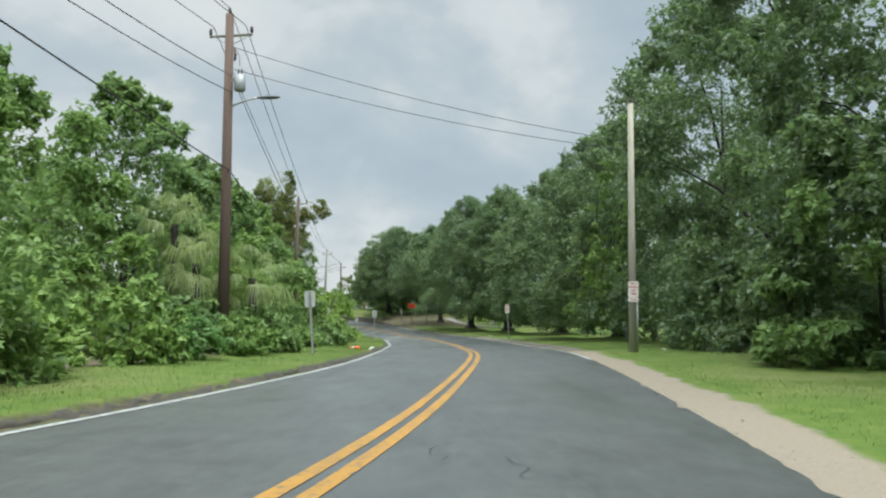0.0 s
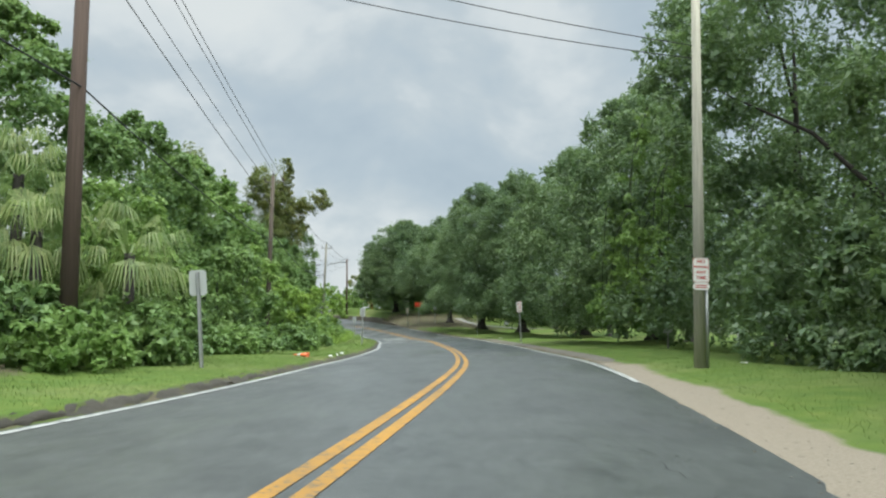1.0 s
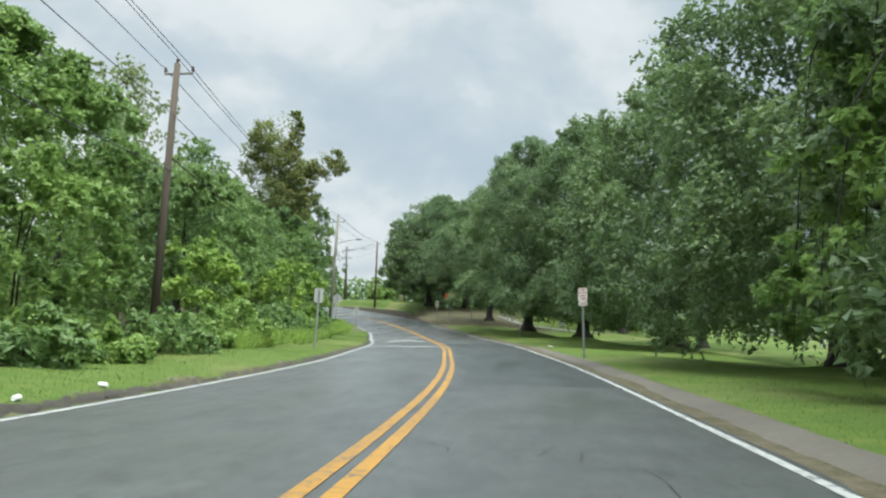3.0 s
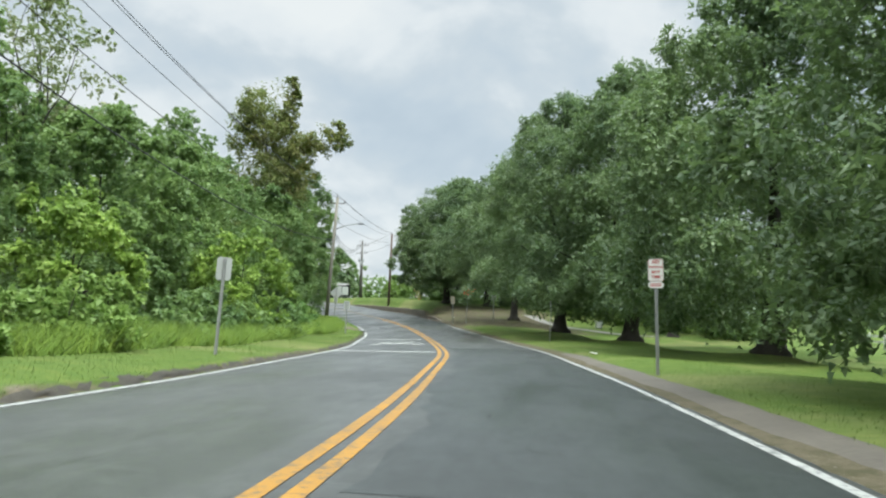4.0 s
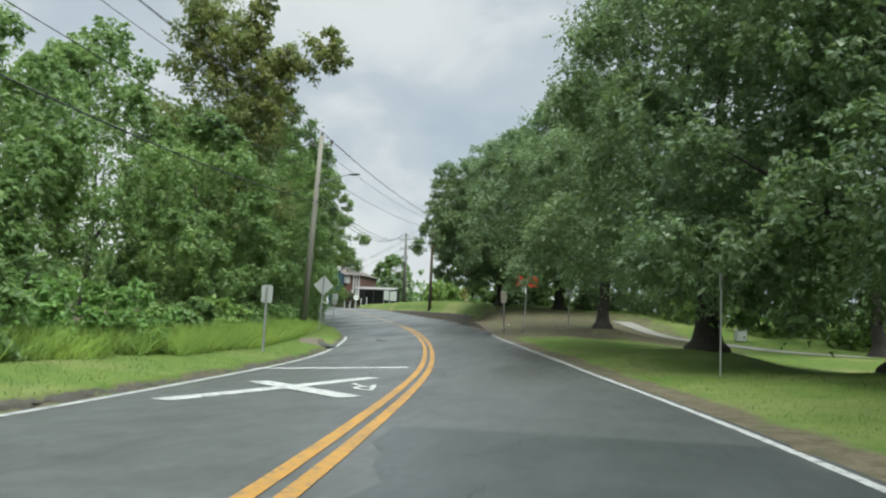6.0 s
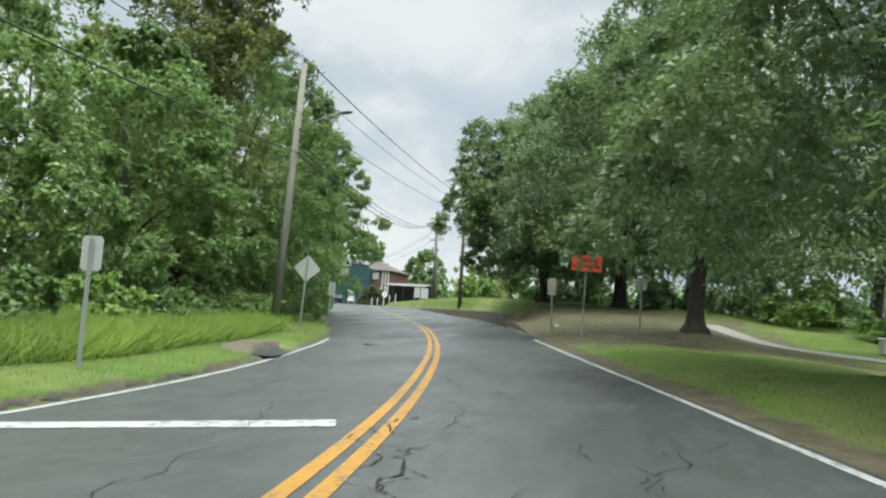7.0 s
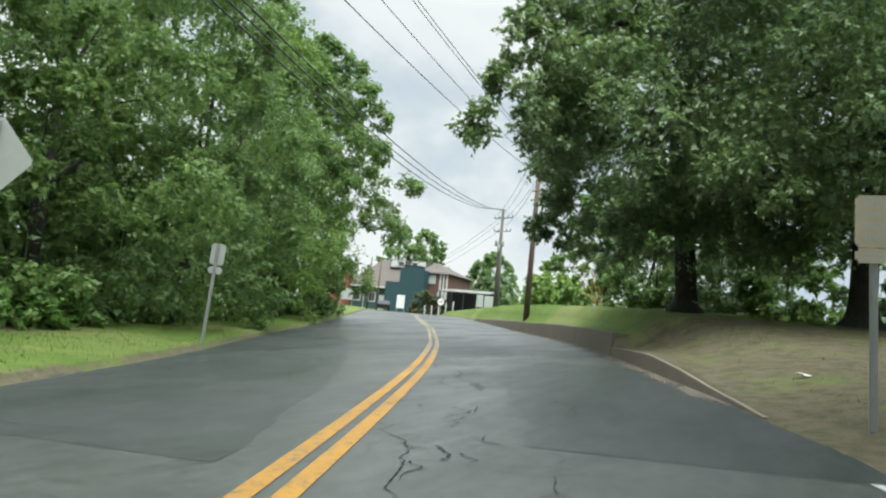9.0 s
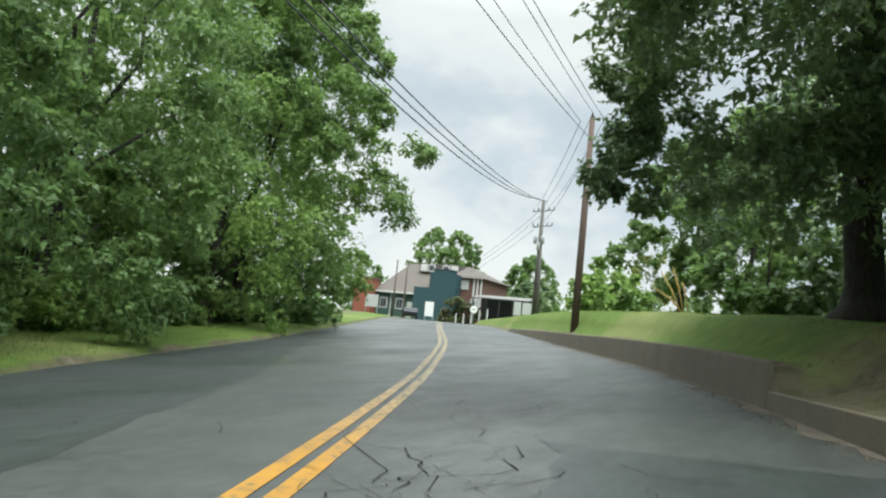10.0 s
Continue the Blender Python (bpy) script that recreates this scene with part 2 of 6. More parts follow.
def build_ground(nt, b):
    v = place_of(nt)
    fine = noise_of(nt, v, 42.0, 5.0, 0.75)
    mid = noise_of(nt, v, 0.7, 5.0, 0.65)
    dry = noise_of(nt, v, 0.23, 3.0, 0.5)
    grass = ramp_of(nt, fine, [(0.25, (0.060, 0.096, 0.016)), (0.5, (0.077, 0.118, 0.021)), (0.8, (0.104, 0.142, 0.032))])
    tuft = noise_of(nt, v, 2.4, 5.0, 0.65)
    lawn = mixed(nt, ramp_of(nt, tuft, [(0.38, (0.75, 0.75, 0.75)), (0.55, (0, 0, 0))]), grass, (0.052, 0.096, 0.016))
    worn = mixed(nt, ramp_of(nt, tuft, [(0.56, (0, 0, 0)), (0.72, (0.5, 0.5, 0.5))]), lawn, (0.15, 0.165, 0.045))
    straw = mixed(nt, ramp_of(nt, dry, [(0.5, (0, 0, 0)), (0.75, (0.45, 0.45, 0.45))]), worn, (0.23, 0.20, 0.10))
    earth = ramp_of(nt, fine, [(0.3, (0.062, 0.054, 0.035)), (0.7, (0.130, 0.112, 0.073))])
    clods = noise_of(nt, v, 3.4, 6.0, 0.72)
    soil = mixed(nt, ramp_of(nt, clods, [(0.40, (0.85, 0.85, 0.85)), (0.56, (0, 0, 0))]), earth, (0.050, 0.048, 0.024))
    at = nt.nodes.new("ShaderNodeAttribute")
    at.attribute_name = "bare"
    add = nt.nodes.new("ShaderNodeMath")
    add.operation = "ADD"
    sub = nt.nodes.new("ShaderNodeMath")
    sub.operation = "MULTIPLY_ADD"
    sub.inputs[1].default_value, sub.inputs[2].default_value = 1.1, -0.55
    nt.links.new(mid, sub.inputs[0])
    nt.links.new(at.outputs["Fac"], add.inputs[0])
    nt.links.new(sub.outputs[0], add.inputs[1])
    col = mixed(nt, ramp_of(nt, add.outputs[0], [(0.38, (0, 0, 0)), (0.62, (1, 1, 1))]), straw, soil)
    sa = nt.nodes.new("ShaderNodeAttribute")
    sa.attribute_name = "sand"
    s2 = nt.nodes.new("ShaderNodeMath")
    s2.operation = "ADD"
    nt.links.new(sa.outputs["Fac"], s2.inputs[0])
    nt.links.new(sub.outputs[0], s2.inputs[1])
    sand = ramp_of(nt, fine, [(0.3, (0.155, 0.132, 0.10)), (0.7, (0.235, 0.203, 0.158))])
    nt.links.new(mixed(nt, ramp_of(nt, s2.outputs[0], [(0.4, (0, 0, 0)), (0.6, (1, 1, 1))]), col, sand), b.inputs["Base Color"])
    b.inputs["Roughness"].default_value = 0.95
    b.inputs["Specular IOR Level"].default_value = 0.2
    bump(nt, b, fine, 0.5, 0.010)


GROUND = mat("grass_and_soil", build_ground)


def plain(name, colour, rough=0.6, metal=0.0, grain=12.0, vary=0.25, relief=0.15):
    def build(nt, b):
        v = place_of(nt)
        n = noise_of(nt, v, grain, 5.0, 0.65)
        s = noise_of(nt, v, grain * 0.08, 3.0)
        a = mixed(nt, n, tuple((1 - vary) * c for c in colour), tuple(min(1, (1 + vary) * c) for c in colour))
        nt.links.new(mixed(nt, s, a, tuple((1 - vary) * c for c in colour)), b.inputs["Base Color"])
        b.inputs["Roughness"].default_value, b.inputs["Metallic"].default_value = rough, metal
        bump(nt, b, n, relief, 0.01)
    return mat(name, build)


STEEL = plain("galvanised_steel", (0.42, 0.43, 0.42), 0.5, 0.6, 40.0)
SIGN_WHITE = plain("white_sign_sheet", (0.72, 0.73, 0.70), 0.45, 0.0, 6.0, 0.10)
SIGN_BACK = plain("bare_aluminium_sign_back", (0.46, 0.48, 0.46), 0.5, 0.35, 8.0, 0.15)
SIGN_RED = plain("red_sign_ink", (0.50, 0.06, 0.05), 0.5, 0.0, 10.0, 0.15)
SIGN_BLACK = plain("black_sign_ink", (0.03, 0.03, 0.03), 0.5, 0.0, 10.0, 0.15)
SIGN_TAN = plain("faded_tan_sign", (0.50, 0.43, 0.31), 0.6, 0.0, 8.0, 0.15)
ORANGE = plain("red_orange_sign", (0.74, 0.068, 0.022), 0.55, 0.0, 6.0, 0.10)


def build_concrete(nt, b):
    v = place_of(nt)
    grain = noise_of(nt, v, 26.0, 5.0, 0.7)
    streak = noise_of(nt, place_of(nt, (1.0, 1.0, 0.55)), 1.3, 6.0, 0.7)
    big = noise_of(nt, v, 0.7, 4.0, 0.6)
    base = ramp_of(nt, grain, [(0.25, (0.105, 0.093, 0.070)), (0.75, (0.19, 0.168, 0.128))])
    stained = mixed(nt, ramp_of(nt, streak, [(0.42, (0, 0, 0)), (0.7, (0.5, 0.5, 0.5))]), base, (0.08, 0.075, 0.058))
    nt.links.new(mixed(nt, ramp_of(nt, big, [(0.48, (0, 0, 0)), (0.7, (0.6, 0.6, 0.6))]), stained, (0.15, 0.115, 0.075)), b.inputs["Base Color"])
    b.inputs["Roughness"].default_value = 0.9
    bump(nt, b, grain, 0.5, 0.012)


CONCRETE = mat("stained_concrete", build_concrete)
WIRE = plain("black_cable", (0.025, 0.025, 0.027), 0.6)
TANK = plain("grey_transformer", (0.36, 0.38, 0.39), 0.45, 0.2)
LAMP_GREY = plain("grey_lamp_head", (0.13, 0.135, 0.14), 0.5, 0.3)
CERAMIC = plain("brown_ceramic", (0.08, 0.055, 0.045), 0.3)
TEAL = plain("teal_painted_wall", (0.017, 0.055, 0.065), 0.7, 0.0, 3.0, 0.2)
GREEN_SIDING = plain("green_siding", (0.036, 0.084, 0.068), 0.7, 0.0, 4.0, 0.2)
SHINGLE = plain("grey_brown_shingles", (0.112, 0.097, 0.086), 0.9, 0.0, 6.0, 0.3, 0.5)
BRICK_RED = plain("orange_red_brick", (0.252, 0.084, 0.049), 0.85, 0.0, 6.0, 0.3, 0.4)
BRICK_BROWN = plain("brown_brick", (0.158, 0.083, 0.064), 0.85, 0.0, 6.0, 0.3, 0.4)
TRIM = plain("white_trim", (0.52, 0.53, 0.51), 0.5, 0.0, 8.0, 0.1)
GLASS = plain("dark_window_glass", (0.05, 0.06, 0.07), 0.08, 0.0, 2.0, 0.2, 0.0)
DARK_METAL = plain("dark_metal", (0.03, 0.032, 0.034), 0.5, 0.3)
TIN = plain("weathered_tin_roof", (0.180, 0.174, 0.162), 0.55, 0.3, 5.0, 0.25)
CAR_DARK = plain("dark_car_paint", (0.02, 0.022, 0.025), 0.2, 0.2, 3.0, 0.1, 0.0)
RUBBER = plain("rubber", (0.02, 0.02, 0.02), 0.85)
LITTER = plain("white_litter", (0.75, 0.75, 0.73), 0.5, 0.0, 20.0, 0.1)
LITTER_ORANGE = plain("orange_litter", (0.75, 0.16, 0.05), 0.5, 0.0, 20.0, 0.1)
CRACK = plain("dark_crack_fill", (0.008, 0.008, 0.008), 1.0)
# wet gutter, with the shadow under the soil brow put into its near-black colour
DARK_HOLE = plain("wet_shaded_drain", (0.015, 0.015, 0.014), 0.6)
BROW = plain("bare_brown_soil", (0.115, 0.10, 0.062), 0.95, 0.0, 9.0, 0.45, 0.6)
STICK = plain("dry_yellow_stick", (0.42, 0.29, 0.09), 0.8, 0.0, 20.0, 0.3)


# ---- the lie of the land ----
def track(*pairs):
    ys, vs = [p[0] for p in pairs], [p[1] for p in pairs]
    fine = np.arange(ys[0], ys[-1] + 0.01, 1.0)
    raw = np.interp(fine, ys, vs)
    pad = np.concatenate([2 * raw[0] - raw[6:0:-1], raw, 2 * raw[-1] - raw[-2:-8:-1]])
    k = np.exp(-0.5 * (np.arange(-6, 7) / 2.5) ** 2)
    soft = np.convolve(pad, k / k.sum(), "valid")
    return lambda y: np.interp(y, fine, soft)


XY = track((-60, -15), (-40, -10), (-20, -5.4), (0, -1.4), (4.5, -.53), (6.1, -.3), (9.5, .08), (14.7, .55), (19.6, .98), (25.2, 1.26), (31, 1.27), (38.6, 1.08),
           (45.2, .68), (49.8, .22), (54.8, -.26), (58, -.5), (61.8, -1.1), (68, -2.2), (73, -3.2), (76.3, -3.91), (80.4, -4.95), (84.7, -6.07), (91, -7.99),
           (95.8, -9.58), (100.3, -11.11), (103.5, -12.36), (108, -14.05), (119.5, -18.9), (122, -20), (135, -26.2), (150, -33.1), (178, -46.8))
XL = track((-60, -18), (-40, -13), (-20, -8.2), (0, -4.6), (6.8, -3.49), (8.9, -3.15), (11.8, -2.86), (16, -2.35), (20.9, -2.05), (28, -2.3), (31, -2.36),
           (35.4, -2.62), (42, -2.76), (47.2, -2.92), (50.1, -3.3), (54.5, -3.75), (58, -4.0), (60.3, -4.25), (64.2, -4.8), (70.9, -6.3), (77.7, -7.5),
           (81.2, -8.3), (85.5, -9.7), (90, -11.0), (93.1, -12.4), (95.4, -13.3), (100.6, -15.6), (104, -17.6), (110, -20.4), (119, -24.2), (135, -31.2), (150, -38.0), (178, -52.0))
XR = track((-60, -10.5), (-40, -6), (-20, -1.7), (0, 1.7), (4.6, 2.39), (6.3, 2.62), (9.6, 3.07), (15.2, 3.67), (18.3, 3.88), (25, 4.32), (29.2, 4.47), (34.5, 4.42),
           (41, 4.28), (46, 3.97), (51, 3.7), (57.8, 2.92), (62.6, 2.42), (66.8, 1.65), (70.4, 1.0), (78.3, -.9), (82.4, -2.18), (86.8, -3.36), (91.5, -4.8), (94, -5.4),
           (99, -6.75), (103.8, -8.12), (106.5, -8.85), (113.2, -10.95), (119, -13.6), (124, -16.0), (135, -21.4), (150, -28.8), (178, -42.2))
ZR = track((-60, 0.3), (-20, .15), (0, .05), (4.2, .01), (8, -.06), (12, -.10), (16.5, -.115), (21, -.125), (28, -.25), (36, -.43), (41, -.495), (46.4, -.53), (52, -.595),
           (67.7, -.645), (72.9, -.667), (77.8, -.58), (82.8, -.43), (87.7, -.307), (92.5, -.154), (97, -.023), (110, .33), (118, .6), (125, .87), (135, 1.27), (150, 1.85), (178, 2.5))
TILT_R = track((-60, -.8), (0, -.8), (12, -.6), (21, .15), (36, .75), (52, .6), (68, 1.3), (78, 1.95), (88, 2.4), (97, 2.6), (115, 2.3), (130, 1.5), (178, 0))
TILT_L = TILT_R
XC = track((-60, -12), (-20, -3.2), (0, .2), (8, 1.28), (16.5, 2.05), (21, 2.3), (36, 2.38), (46.4, 1.82), (52, 1.39), (67.7, -1.09), (77.8, -3.28), (87.7, -5.92),
           (97, -8.79), (110, -13.3), (125, -19.5), (140, -27), (178, -47))
MOUND = track((-60, 0), (84, 0), (90, .1), (95, .2), (101, .4), (106, .95), (111, 1.2), (118, 1.3), (124, 1.35), (129, 1.35), (138, 1.2), (150, .85), (178, .5))
WALL_H = lambda y: np.interp(y, [95.5, 98, 100, 102.5, 104.5, 107.46, 107.5, 111, 119, 129, 140, 143], [0, .09, .20, .29, .27, .22, .57, .59, .55, .41, .2, 0])


def road_z(x, y):
    c = XC(y)
    xm = XY(y)
    at_mid = ZR(y) + (xm - c) * np.tan(np.radians(TILT_R(y)))
    return np.where(x > xm, ZR(y) + (x - c) * np.tan(np.radians(TILT_R(y))), at_mid + (x - xm) * np.tan(np.radians(TILT_L(y))))


def edge_l(y):
    return XL(y) - 0.18


def edge_r(y):
    return XR(y) + np.interp(y, [0, 18, 26, 90, 97, 105, 178], [0.0, 0.0, 0.13, 0.13, 0.2, 0.1, 0.0])


def sway(x, y):
    return 0.05 * np.sin(0.9 * x + 0.4 * y) + 0.04 * np.sin(0.35 * x - 0.8 * y + 1.3)


ROOTS = ((10.9, 46.6), (9.8, 63.0), (6.5, 75.0), (3.1, 80.4), (-0.1, 93.5))
OAK_LINE = lambda y: np.interp(y, [30, 46.6, 63, 75, 80.4, 93.5, 104.8], [11.5, 10.9, 9.8, 6.5, 3.6, -.1, -3.0])


def ground_z(x, y):
    """Height of the open ground at a place; inside the pavement it dives just under the road."""
    x, y = np.asarray(x, float), np.asarray(y, float)
    el, er = edge_l(y), edge_r(y)
    dl, dr = el - x, x - er
    pit = np.exp(-((y - 83.8) / 2.1) ** 4)
    rise = np.interp(dl, [0, .1, .35, 1.5, 4, 12, 60], [0.0, .10, .13, .19, .22, .25, .25])
    sunk = np.interp(dl, [0, .1, .5, .62, 1.5, 4, 12, 60], [-.02, -.07, -.06, .14, .19, .22, .25, .25])
    zl = road_z(el, y) + rise * (1 - pit) + sunk * pit + sway(x, y) * np.clip(dl / 3, 0, 1)
    t = np.clip((dr - 0.35) / np.interp(y, [100, 108, 118], [2.8, 1.7, 1.15]), 0, 1)
    zr = road_z(er, y) + np.interp(dr, [0, .4, 1.2, 2.5, 6, 60], [0.0, .03, .12, .16, .12, .1]) * np.interp(y, [8, 40], [.3, 1]) + MOUND(y) * t * t * (3 - 2 * t) * np.interp(dr, [0, 10, 30, 60], [1, 1, .6, .4])
    zr = zr + np.where(dr > 0.085, WALL_H(y) * (1 - t), 0) + sway(x, y) * np.clip(dr / 3, 0, 1)
    for ox, oy in ROOTS:
        zr = zr + .24 * np.exp(-((x - ox) ** 2 + (y - oy) ** 2) / 2.2)
    zr = zr - .45 * np.interp(x - OAK_LINE(y), [.4, 2.5, 5], [0, .7, 1]) * np.interp(y, [40, 52, 96, 108], [0, 1, 1, 0])
    far = np.interp(y, [178, 260], [0, 1])
    inside = road_z(x, y) - 0.08
    z = np.where(dl > 0, zl, np.where(dr > 0, zr, inside))
    return z * (1 - far) + 2.85 * far


def gz(x, y):
    return float(ground_z(x, y))


def link_mesh(name, verts, faces, material, smooth=False):
    me = bpy.data.meshes.new(name)
    me.from_pydata(verts, [], faces)
    me.update()
    if smooth:
        me.polygons.foreach_set("use_smooth", [True] * len(me.polygons))
    me.materials.append(material)
    return new(name, me)


def part(name, bm, material, parent, label=""):
    me = bpy.data.meshes.new(name)
    bm.to_mesh(me)
    bm.free()
    me.materials.append(material)
    ob = new(name, me)
    ob.parent = parent
    return tagged(ob, label)


def thing(name, x, y, z, turn=0.0, label="", category="", group="", lean=(0, 0)):
    e = new(name)
    e.empty_display_size = 0.2
    e.matrix_world = pose(x, y, z, lean[0], lean[1], turn)
    return tagged(e, label, category, group)


def b_box(bm, sx, sy, sz, at=(0, 0, 0), bevel=0.0, turn=None):
    m = Matrix.Translation(at) @ (turn or Matrix()) @ Matrix.Diagonal((sx, sy, sz, 1))
    r = bmesh.ops.create_cube(bm, size=1, matrix=m)
    if bevel:
        es = {e for v in r["verts"] for e in v.link_edges}
        bmesh.ops.bevel(bm, geom=list(es), offset=bevel, segments=1, affect="EDGES")
    return bm


def sheet(name, ys, cols, zfun, material, layer=()):
    """A strip of ground: for each y a row of x values; layer: (name, function of x and y) point attributes."""
    n, m = len(ys), len(cols(ys[0]))
    X = np.array([cols(y) for y in ys])
    Y = np.repeat(np.array(ys, float)[:, None], m, 1)
    Z = zfun(X, Y)
    V = np.stack([X, Y, Z], -1).reshape(-1, 3)
    F = [(i * m + j, i * m + j + 1, (i + 1) * m + j + 1, (i + 1) * m + j) for i in range(n - 1) for j in range(m - 1)]
    ob = link_mesh(name, V.tolist(), F, material, True)
    for key, fun in layer:
        a = ob.data.attributes.new(key, "FLOAT", "POINT")
        a.data.foreach_set("value", np.asarray(fun(X, Y), np.float32).reshape(-1))
    return ob


def bare_of(x, y):
    dl, dr = edge_l(y) - x, x - edge_r(y)
    left = np.where(dl > 0, np.interp(dl, [0, .1, .35, .6], [.7, .45, .2, 0.0]), 0)
    right = np.where(dr > 0, np.interp(dr, [0, .35, .8], [.95, .7, .05]), 0)
    shade = np.where(dr > 0, np.interp(y, [84, 91, 97, 101, 107, 112], [0, .66, .66, .66, .64, 0]) * np.interp(dr, [0, 9, 14], [1, 1, 0]), 0)
    woods = np.where(dl > 0, np.interp(dl, [2, 4, 22, 36], [0, .8, .8, 0]), 0)
    return np.maximum(np.maximum(left, right), np.maximum(shade, woods))


def sand_of(x, y):
    dr = x - edge_r(y)
    dl = edge_l(y) - x
    margin = np.where(dl > 0, np.interp(dl, [.02, .3, .8], [.30, .27, 0]), 0)
    return margin + np.where(dr > -0.1, np.interp(dr, [0, .45, 1.0], [1, .9, 0]) * np.interp(y, [19, 27, 34], [1, .55, 0.1]), 0)


ROWS_Y = [-400, -150, -90, -60] + list(np.arange(-50, 136, 1.0)) + [138, 142, 146, 150, 155, 160, 166, 172, 178, 190, 205, 225, 260, 320, 450, 700, 1200, 2500]
OFFS = [0.02, .08, .1, .24, .35, .6, .9, 1.3, 1.8, 2.5, 3.2, 4, 5, 5.7, 6.4, 7.1, 7.8, 8.6, 9.6, 11, 14, 18, 24, 32, 45, 70, 120, 250, 600, 1800]
ground = sheet("ground", ROWS_Y, lambda y: np.concatenate([edge_l(y) - np.array(OFFS[::-1]), [edge_l(y) + .3, XY(y), edge_r(y) - .3], edge_r(y) + np.array(OFFS)]),
               ground_z, GROUND, (("bare", bare_of), ("sand", sand_of)))
tagged(ground, "mown green grass verge with bare brown soil and sandy shoulder", "ground", kind="structure")

ROAD_Y = list(np.arange(-60, 0, 1.0)) + list(np.arange(0, 130, .2)) + list(np.arange(130, 178.5, 1.0))


def ragged(y, k):
    return 0.05 * np.sin(1.7 * y + k) + 0.04 * np.sin(4.1 * y + 2 * k) + .05 * np.sin(7.3 * y + 3 * k) * np.sin(.9 * y)


road = sheet("road", ROAD_Y, lambda y: np.concatenate([[edge_l(y) - .06 + ragged(y, 1)], np.linspace(edge_l(y) + .25, XY(y), 6), np.linspace(XY(y), edge_r(y) - .25, 6)[1:],
             [edge_r(y) + .06 + ragged(y, 2)]]), road_z, ASPHALT)
tagged(road, "damp grey two-lane asphalt road with cracks and patches", "road", kind="structure")


def ribbon(name, side, width, y0, y1, lift, material, label, step=0.5, category="road marking"):
    ys = list(np.arange(y0, y1 + 0.01, step))
    def cols(y):
        slope = (side(y + .5) - side(y - .5))
        w = width * math.sqrt(1 + slope * slope) / 2
        return np.array([side(y) - w, side(y) + w])
    return tagged(sheet(name, ys, cols, lambda x, y: road_z(x, y) + lift, material), label, category, kind="structure")


ribbon("centre_line", lambda y: XY(y) - 0.103, 0.124, -40, 168, .006, YELLOW, "worn yellow painted centre line fading to pale paint")
ribbon("centre_line", lambda y: XY(y) + 0.113, 0.124, -40, 168, .006, YELLOW, "worn yellow painted centre line fading to pale paint")
ribbon("edge_line", lambda y: XL(y), 0.10, -40, 90.5, .006, WHITE_LINE, "thin faded white edge line beside the verge")
ribbon("edge_line", lambda y: XR(y), 0.10, 20, 93, .006, WHITE_LINE, "thin faded white edge line beside the verge")


# ---- shapes ----
def sweep(bm, pts, radii, n=8, cap=True):
    """One connected tube along a line of points."""
    pts = [Vector(p) for p in pts]
    rings = []
    for i, p in enumerate(pts):
        d = (pts[min(i + 1, len(pts) - 1)] - pts[max(i - 1, 0)]).normalized()
        a = d.cross(Vector((0.13, 0.99, 0.05)))
        if a.length < 0.05:
            a = d.cross(Vector((1, 0, 0)))
        a.normalize()
        b = d.cross(a)
        r = radii[i] if hasattr(radii, "__len__") else radii
        rings.append([bm.verts.new(p + a * (r * math.cos(2 * math.pi * k / n)) + b * (r * math.sin(2 * math.pi * k / n))) for k in range(n)])
    for u, v in zip(rings, rings[1:]):
        for k in range(n):
            f = bm.faces.new((u[k], u[(k + 1) % n], v[(k + 1) % n], v[k]))
            f.smooth = True
    if cap:
        bm.faces.new(rings[0][::-1])
        bm.faces.new(rings[-1])
    return bm


def swept(name, pts, radii, material, parent, n=8, label=""):
    return part(name, sweep(bmesh.new(), pts, radii, n), material, parent, label)


def box(name, size, at, material, parent, label="", bevel=0.0, turn=None):
    return part(name, b_box(bmesh.new(), *size, at, bevel, turn), material, parent, label)


